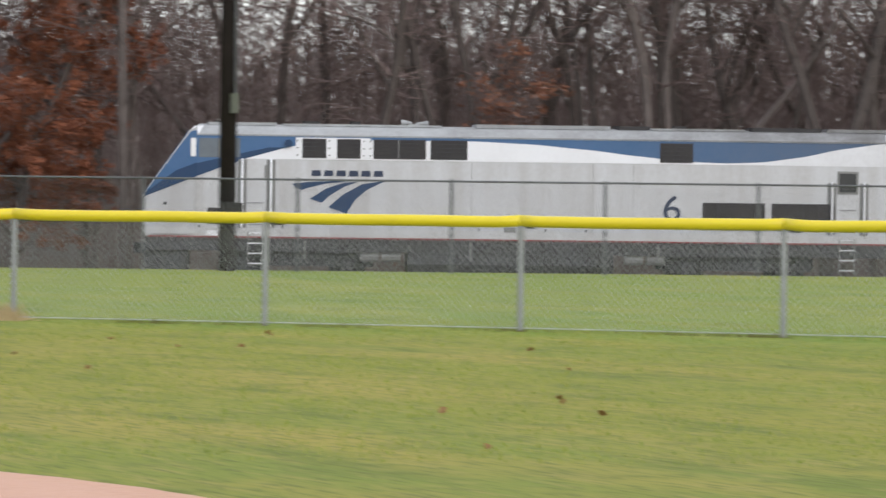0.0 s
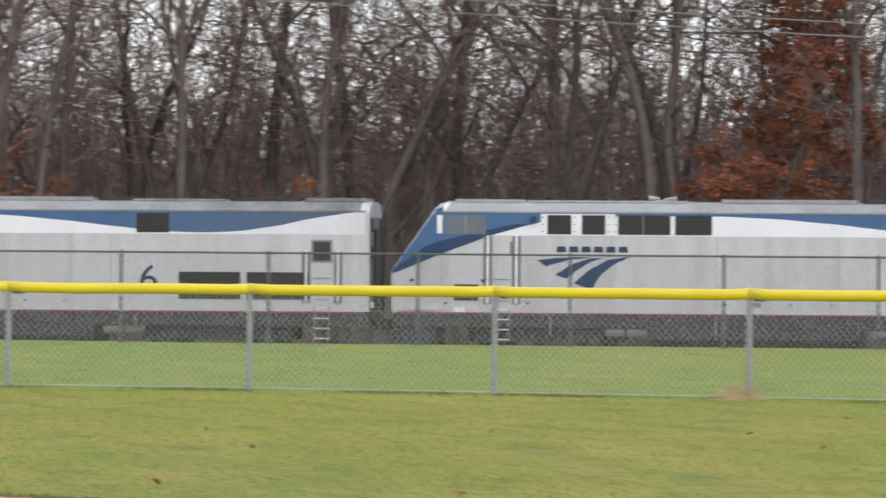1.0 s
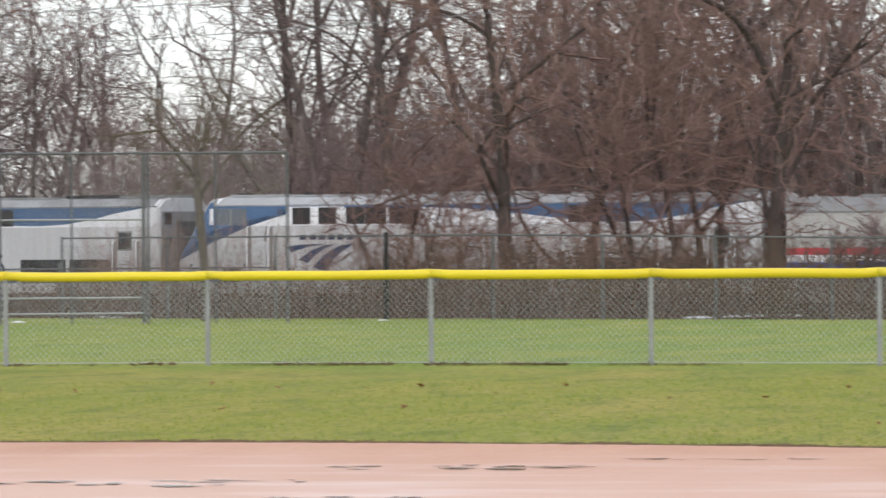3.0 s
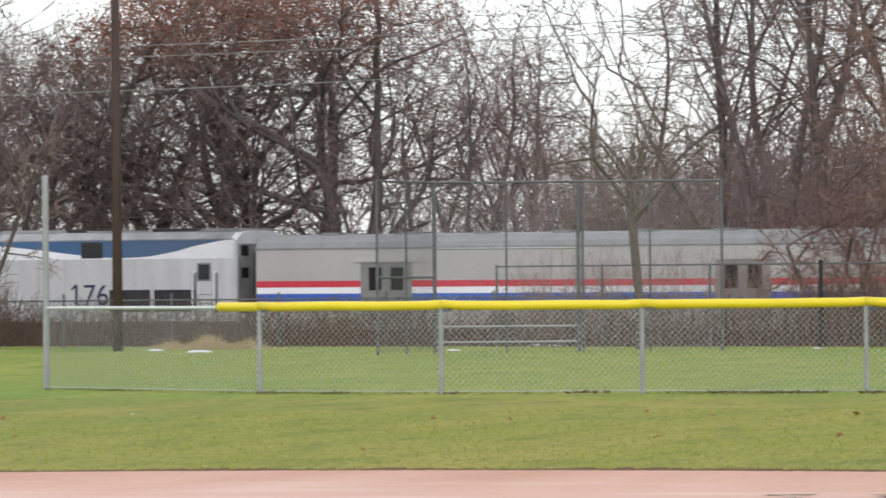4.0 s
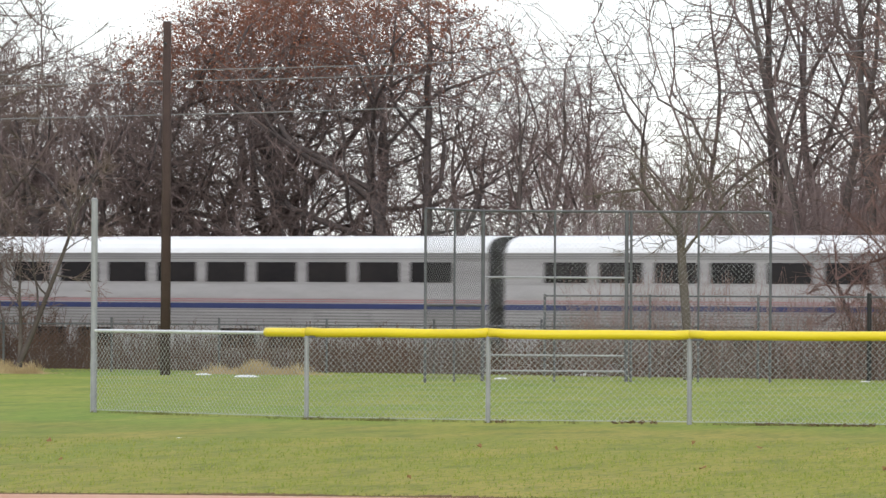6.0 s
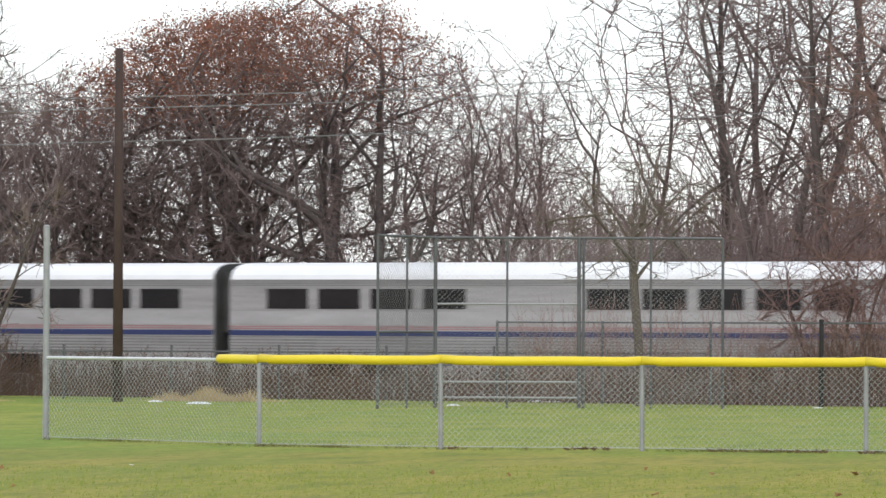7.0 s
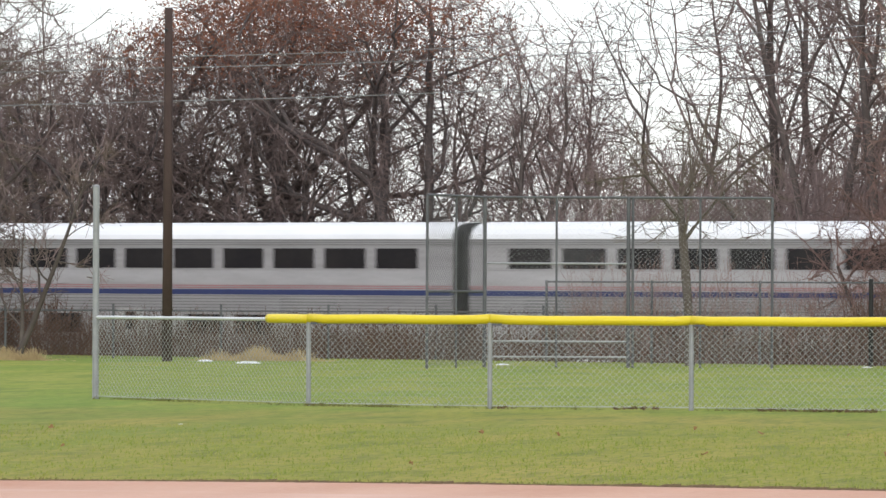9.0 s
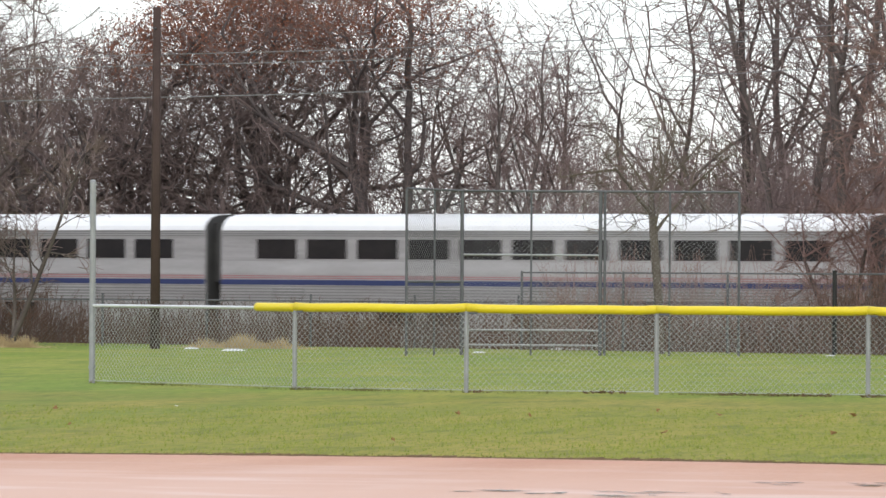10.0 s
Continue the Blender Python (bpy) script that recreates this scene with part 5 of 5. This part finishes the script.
def field_trees():
    # trees on the near side of the track
    for u, d, h, sp, base, n, fork, count, seed in (
            (-3996, 121, 11.5, 3.3, 1.6, 1300, 3.2, 1, 51), (-3745, 124, 9.5, 3.2, 1.6, 950, 2.2, 3, 52), (-3532, 121, 12.0, 4.2, 2.4, 1500, 3.4, 1, 53),
            (-4190, 122, 5.2, 1.9, 0.7, 520, 1.4, 3, 54), (-4110, 127, 5.8, 2.2, 0.8, 560, 1.8, 3, 55), (-3870, 129, 10.5, 3.4, 1.6, 900, 3.0, 2, 56), (-3640, 130, 10.0, 3.2, 1.6, 900, 3.0, 2, 57)):
        p = at_ground(u, d)
        wood, fine = colony(seed, crown_points(seed, n, sp, base, h, "dome"), skeleton(seed, h, sp * 1.1, fork * 0.7, count, 0.25 if count > 1 else 0.03, 10 if count == 1 else 6, 0.85, (0.4, 1.4)), 0.30, 0.38, 1.5, 0.10, 0.10, 0.0085, 1.95, 3, 0.55, 0.0058)
        tree("bare reddish-brown tree at the edge of the field", p, wood, fine, NEARBARK, REDTWIGS, None, "trees beside the field")
    for u, d, h, sp, base, n, fork, count, seed, bark, twig in (
            (-4530, 113.5, 5.7, 2.3, 2.3, 300, 3.4, 1, 61, PALEBARK, PALETWIGS), (-5872, 121, 12.0, 3.4, 2.6, 900, 4.6, 1, 62, NEARBARK, OAKTWIGS),
            (-6010, 126, 11.5, 3.4, 2.0, 1300, 3.5, 2, 64, NEARBARK, OAKTWIGS), (-5935, 132, 11.5, 3.0, 2.0, 1300, 3.5, 2, 65, NEARBARK, OAKTWIGS), (-6250, 128, 10.5, 3.6, 2.0, 800, 3.5, 2, 66, NEARBARK, OAKTWIGS)):
        p = at_ground(u, d)
        wood, fine = colony(seed, crown_points(seed, n, sp, base, h, "dome"), skeleton(seed, h, sp * 1.1, fork * 0.7, count, 0.16 if count > 1 else 0.02, 9 if count == 1 else 7, 0.85, (0.4, 1.4) if seed > 61 else (0.9, 2.0)), 0.36, 0.45, 1.6, 0.10, 0.10, 0.0105 if seed > 61 else 0.0100, 1.95 if seed > 61 else 1.80, 3, 0.5, 0.007)
        tree("bare tree with open crown at the edge of the field", p, wood, fine, bark, twig, None, "trees beside the field")
    # a spreading shrub beyond the boundary fence
    for u, d, h, seed in ((-3290, 117, 3.6, 81), (-3220, 118, 3.0, 82), (-3350, 118, 3.2, 83)):
        p = at_ground(u, d)
        wood, fine = grow(seed, h, 1.9, 0.035, 9, 0.5, 0.0, 0.08, 3, 0.2, 1.1)
        tree("bare many-stemmed shrub beyond the boundary fence", p, wood, fine, BARK, TWIGS, None, "bare shrubs", name="shrub", category="shrub")
    # two dead trees leaning apart
    for u, d, h, tilt, seed in ((-5718, 121, 6.4, 23, 71), (-5712, 121.3, 4.2, 3, 72), (-5790, 121.5, 5.0, -18, 73)):
        p = at_ground(u, d)
        wood, fine = grow(seed, h, 1.7, 0.085 if seed == 71 else 0.065, 10, 0.5, 0.0, 0.30, 1, 0.0, 0.8, 0.5)
        c = tree("dead grey-brown tree leaning over the low fence", p, wood, fine, BARK, TWIGS, None, "leaning dead trees")
        c.matrix_basis = pose(p.x, p.y, p.z, 0, tilt, 0)


field_trees()


def brush():
    """Brown undergrowth: along the wood's foot and by the railway side of the field."""
    g = np.random.default_rng(77)

    def clump(name, n, s_range, w_range, h_range, mat, label, r=0.008, keep=None, side=3):
        s, w = g.uniform(*s_range, n), g.uniform(*w_range, n)
        a, b, ra = [], [], []
        for i in range(n):
            p = by_track(s[i], w[i])
            u = math.atan2(p.x, p.y) * FOCAL - 2400
            h = g.uniform(*h_range)
            if keep:
                h *= keep(u)
                if h < 0.12:
                    continue
            base = np.array([p.x, p.y, lie(p) - 0.05])
            d = np.array([g.normal(0, 0.22), g.normal(0, 0.22), 1.0])
            tip = base + d * h
            mid = base + d * h * 0.55 + g.normal(0, 0.05, 3)
            a += [base, mid]
            b += [mid, tip]
            ra += [r, r * 0.7]
            for _ in range(side):
                k = g.uniform(0.3, 0.9)
                q = base + (tip - base) * k
                e = q + np.array([g.normal(0, 0.35), g.normal(0, 0.35), g.uniform(0.1, 0.6)]) * h * 0.35
                a.append(q)
                b.append(e)
                ra.append(r * 0.6)
        ra = np.array(ra)
        me = segments(name, a, b, ra, ra * 0.6, mat, 3, 2)
        tagged(new(name, me), label, "undergrowth", kind="stuff")

    ease = lambda u, lo: lo + (1 - lo) * min(1, max(0, (u + 4800) / 750))
    clump("undergrowth", 6500, (-175, 48), (7, 20), (1.5, 6.0), HAZETWIGS, "dense brown leafless undergrowth at the foot of the wood", 0.012, lambda u: ease(u, 0.35))
    clump("saplings", 9200, (-190, 55), (22, 60), (5.0, 14.0), TWIGS, "dense leafless saplings inside the wood", 0.031, lambda u: ease(u, 0.32), 5)
    clump("saplings", 4800, (-130, 55), (60, 90), (5.0, 12.5), HAZETWIGS, "dense leafless saplings deep in the wood", 0.052, lambda u: ease(u, 0.3), 4)
    clump("saplings", 4200, (-105, 70), (90, 150), (5.5, 11.5), HAZETWIGS, "dense leafless trees far back in the wood", 0.075, lambda u: ease(u, 0.45), 3)
    clump("saplings", 3000, (-200, -70), (30, 62), (6.0, 15.0), TWIGS, "slender leafless saplings behind the oaks", 0.020, lambda u: (1.0 if u < -5750 else 0.5) if u < -5500 else (0.32 if u < -4650 else (0.6 if u < -4230 else 0.0)), 9)
    bank = lambda u: (0.9 if u < -4680 else 1.25) if -4960 < u < -4050 else 0.0
    clump("undergrowth", 7200, (-125, -55), (9, 24), (2.8, 7.2), TWIGS, "brown leafless scrub bank behind the railway", 0.020, bank, 6)
    left = lambda u: 1.35 if u < -5650 else (1.0 if u < -4250 else (1.7 if u < -3380 else (0.7 if u < -3150 else 0.0)))
    clump("weeds", 11500, (-130, -38), (-41, -34), (0.45, 1.3), WEEDS, "dead brown weeds along the low fence", 0.012, left)
    edge_left = lambda u: 1.0 if u < -5800 else (0.14 if u < -5600 else 0.0)
    clump("thicket", 3200, (-165, -92), (-36, -8), (2.5, 11.0), BARK, "dark leafless thicket beside the railway", 0.014, edge_left, 6)
    mid = lambda u: 1.0 if -4750 < u < -3250 else 0.0
    clump("shrubs", 2600, (-95, -50), (-41, -36), (1.0, 2.6), REDTWIGS, "thin reddish shrubs at the edge of the field", 0.007, mid)


brush()


# ---- small things on the grass ----
def tuft(u, d, w, h, n, seed, label="tuft of straw-coloured dead grass at the fence"):
    g = np.random.default_rng(seed)
    p = spot(u, d)
    a = np.stack([p.x + g.normal(0, w / 2.6, n), p.y + g.normal(0, 0.12, n), np.zeros(n)], 1)
    b = a + np.stack([g.normal(0, 0.10, n), g.normal(0, 0.06, n), (0.15 + 0.85 * g.uniform(0, 1, n) ** 1.8) * h * (0.7 + 0.3 * np.sin((a[:, 0] - p.x) * 9.0 / w + seed)) * np.exp(-((a[:, 0] - p.x) / w) ** 4)], 1)
    t = tagged(new("grass_tuft", segments("grass_tuft", a, b, np.full(n, 0.0065), np.full(n, 0.002), STRAW)), label, "grass tuft", "grass tufts", "stuff")
    return t


tuft(12, 59.8, 0.26, 0.24, 700, 1)
tuft(-5290, 118.5, 1.5, 0.38, 3600, 2, "heap of straw-coloured dead grass on the field")
tuft(-5728, 118, 1.0, 0.36, 2000, 3, "heap of straw-coloured dead grass on the field")
tuft(-5868, 119, 0.6, 0.30, 900, 4, "heap of straw-coloured dead grass on the field")


def snow_patch(u, d, w, depth, seed):
    g = np.random.default_rng(seed)
    p = spot(u, d)
    m = Mesh()
    rings = []
    for k, z in ((1.0, 0.004), (0.8, min(0.03, w * 0.07)), (0.45, min(0.05, w * 0.12))):
        rings.append([(p.x + w / 2 * k * (1 + 0.25 * noise.noise((2 * math.cos(a) + seed, 2 * math.sin(a), 0))) * math.cos(a),
                       p.y + depth / 2 * k * math.sin(a), z) for a in (2 * math.pi * i / 20 for i in range(20))])
    m.v = [q for r in rings for q in r]
    m.f = [(j * 20 + i, j * 20 + (i + 1) % 20, (j + 1) * 20 + (i + 1) % 20, (j + 1) * 20 + i) for j in range(2) for i in range(20)] + [tuple(range(40, 60))]
    tagged(new("snow_patch", m.data("snow_patch", SNOW, True)), "small patch of old snow lying on the grass", "snow", "snow patches")


for i, (u, d, w) in enumerate(((-5388, 117, 0.35), (-5312, 114, 0.6), (-4862, 113, 0.3), (-4716, 119.5, 0.42), (-4686, 119, 0.34), (-4218, 112, 0.2), (-3660, 112, 0.7), (-3600, 113, 0.55), (-3560, 114, 0.6), (-3500, 114.5, 0.5), (-3380, 114, 0.25), (-5430, 62, 0.07))):
    snow_patch(u, d, w, 0.5 if w > 0.1 else 0.06, i)


def litter():
    """Single fallen leaves on the grass."""
    g = np.random.default_rng(5)
    for i in range(55):
        u, d = g.uniform(-6200, 1700), g.uniform(44, 60)
        if u > -1500:
            d = g.uniform(31, 56)
        p = spot(u, d)
        if math.hypot(p.x - DISC[0], p.y - DISC[1]) < DISC[2] + 0.4:
            continue
        s = g.uniform(0.02, 0.052)
        m = Mesh()
        a = g.uniform(0, 6.28)
        ring = []
        for j in range(7):
            b = a + 2 * math.pi * j / 7
            ring.append((s * math.cos(b) * g.uniform(0.6, 1.1), s * math.sin(b) * g.uniform(0.5, 1.0), g.uniform(0.0, 0.05)))
        m.prism(ring, (0, 0, 0.003))
        ob = new("fallen_leaf", m.data("fallen_leaf", FALLEN))
        ob.location = (p.x, p.y, 0.01)
        tagged(ob, "curled brown leaf fallen on the grass", "leaf", "fallen leaves")


litter()


def fence_grass():
    """Longer blades that the mower leaves along the fence line."""
    g = np.random.default_rng(9)
    line = [spot(u, FOCAL * 1.215 / h) for u, h in POSTS]
    a, b = [], []
    for p, q in zip(line, line[1:]):
        for c0 in range(int(g.integers(2, 7))):
            k = g.uniform()
            for i in range(int(g.integers(15, 90))):
                c = p.lerp(q, min(1, max(0, g.normal(k, 0.09)))) + Vector((0, g.normal(0, 0.10), 0))
                a.append((c.x, c.y, 0))
                b.append((c.x + g.normal(0, 0.03), c.y + g.normal(0, 0.03), g.uniform(0.015, 0.06)))
    me = segments("long_grass", a, b, np.full(len(a), 0.006), np.full(len(a), 0.002), LONGGRASS)
    tagged(new("long_grass", me), "longer dark grass left along the foot of the fence", "grass", kind="stuff")


fence_grass()


def skin_edge():
    """Ragged turf along the rim of the clay."""
    g = np.random.default_rng(19)
    n = 6500
    a = g.uniform(0.35, 2.45, n)
    q = DISC[2] + np.abs(g.normal(0, 0.10, n)) - 0.03
    p = np.stack([DISC[0] + q * np.cos(a), DISC[1] + q * np.sin(a), np.zeros(n)], 1)
    tip = p + np.stack([g.normal(0, 0.02, n), g.normal(0, 0.02, n), 0.008 + 0.034 * g.uniform(0, 1, n) ** 1.6 * (0.6 + 0.4 * np.sin(a * 61) * np.sin(a * 23))], 1)
    me = segments("turf_rim", p, tip, np.full(n, 0.007), np.full(n, 0.003), LONGGRASS)
    tagged(new("turf_rim", me), "ragged darker turf along the rim of the clay", "grass", kind="stuff")


skin_edge()


def rim_lip():
    """The low crumbling lip of soil where turf meets clay, its shadow line painted in dark."""
    g = np.random.default_rng(23)
    n = 5200
    a = g.uniform(0.35, 2.45, n)
    q = DISC[2] - 0.02 + g.normal(0, 0.035, n)
    size = 0.006 + 0.022 * g.uniform(0, 1, n) ** 2.5 * (0.55 + 0.45 * np.sin(a * 47 + 2 * np.sin(a * 19)))
    c = np.stack([DISC[0] + q * np.cos(a), DISC[1] + q * np.sin(a), np.full(n, 0.010)], 1)
    along = np.stack([-np.sin(a), np.cos(a), np.zeros(n)], 1) * (0.02 + 0.05 * g.uniform(0, 1, n))[:, None]
    me = segments("soil_lip", c - along, c + along, size, size * 0.7, RIMSOIL, 4)
    tagged(new("soil_lip", me), "crumbling lip of soil between turf and clay, with shade painted into it", "soil", kind="stuff")


rim_lip()


def blade_material():
    m = bpy.data.materials.new("grass_blades")
    m.use_nodes = True
    n, l = m.node_tree.nodes, m.node_tree.links
    b = n["Principled BSDF"]
    b.inputs["Roughness"].default_value, b.inputs["Specular IOR Level"].default_value = 0.8, 0.2
    geo, ramp = n.new("ShaderNodeNewGeometry"), n.new("ShaderNodeValToRGB")
    e = ramp.color_ramp.elements
    e[0].position, e[0].color = 0.0, (0.150, 0.205, 0.030, 1)
    e[1].position, e[1].color = 1.0, (0.35, 0.33, 0.11, 1)
    mid = e.new(0.55)
    mid.color = (0.25, 0.275, 0.050, 1)
    late = e.new(0.9)
    late.color = (0.305, 0.315, 0.075, 1)
    l.new(geo.outputs["Random Per Island"], ramp.inputs[0])
    l.new(ramp.outputs[0], b.inputs["Base Color"])
    return m


def blades():
    """Single blades standing out of the mown field."""
    g = np.random.default_rng(29)
    n = 130000
    a = bearing(g.uniform(-6300, 1700, n))
    d = np.sqrt(g.uniform(30.0 ** 2, 62.0 ** 2, n))
    x, y = d * np.sin(a), d * np.cos(a)
    keep = (np.hypot(x - DISC[0], y - DISC[1]) > DISC[2] + 0.05) & (np.array([noise.noise((p * 0.7, q * 0.2, 1)) for p, q in zip(x, y)]) > g.uniform(-0.75, 0.45, n))
    x, y = x[keep], y[keep]
    n = len(x)
    h = 0.012 + 0.026 * g.uniform(0, 1, n) ** 1.6
    w = g.uniform(0.004, 0.009, n)
    t = g.normal(0, 0.5, n)
    foot = np.stack([x, y, np.zeros(n)], 1)
    side = np.stack([np.cos(t) * w, np.sin(t) * w, np.zeros(n)], 1)
    tip = foot + np.stack([g.normal(0, 0.010, n), g.uniform(0.0, 0.03, n), h], 1)
    v = np.stack([foot - side, foot + side, tip], 1).reshape(-1, 3)
    me = raw_mesh("grass", v, np.arange(3 * n).reshape(-1, 3), blade_material())
    tagged(new("grass", me), "short green and straw-coloured blades of the mown field", "grass", kind="stuff")


blades()


def leaf_drift():
    """Dark matted leaves caught along the foot of the outfield fence."""
    g = np.random.default_rng(31)
    rows_at = ((-4665, -4585, 90), (-4410, -4340, 50), (-4330, -4200, 130), (-4150, -4060, 80), (-4006, -3890, 90), (-5200, -5150, 14), (-4880, -4830, 22))
    line = [(u, FOCAL * 1.215 / h) for u, h in POSTS]
    c = []
    for lo, hi, k in rows_at:
        for u in g.uniform(lo, hi, k):
            d = float(np.interp(u, [q[0] for q in line], [q[1] for q in line]))
            p = spot(u, d - 0.05 + g.normal(0, 0.10))
            c.append((p.x, p.y, g.uniform(0.0, 0.028)))
    c = np.array(c)
    n = len(c)
    u = g.normal(0, 1, (n, 3)) * [1, 1, 0.35]
    u /= np.linalg.norm(u, axis=1)[:, None]
    w = np.cross(u, g.normal(0, 1, (n, 3)))
    w /= np.linalg.norm(w, axis=1)[:, None]
    r = g.uniform(0.014, 0.034, (n, 1))
    c[:, 2] += 0.012
    v = np.stack([c - u * r, c - w * r * 0.6, c + u * r, c + w * r * 0.6], 1).reshape(-1, 3)
    me = raw_mesh("leaf_drift", v, np.arange(4 * n).reshape(-1, 4), RIMSOIL)
    tagged(new("leaf_drift", me), "dark matted leaves caught along the foot of the fence", "leaves", kind="stuff")


leaf_drift()

motions()
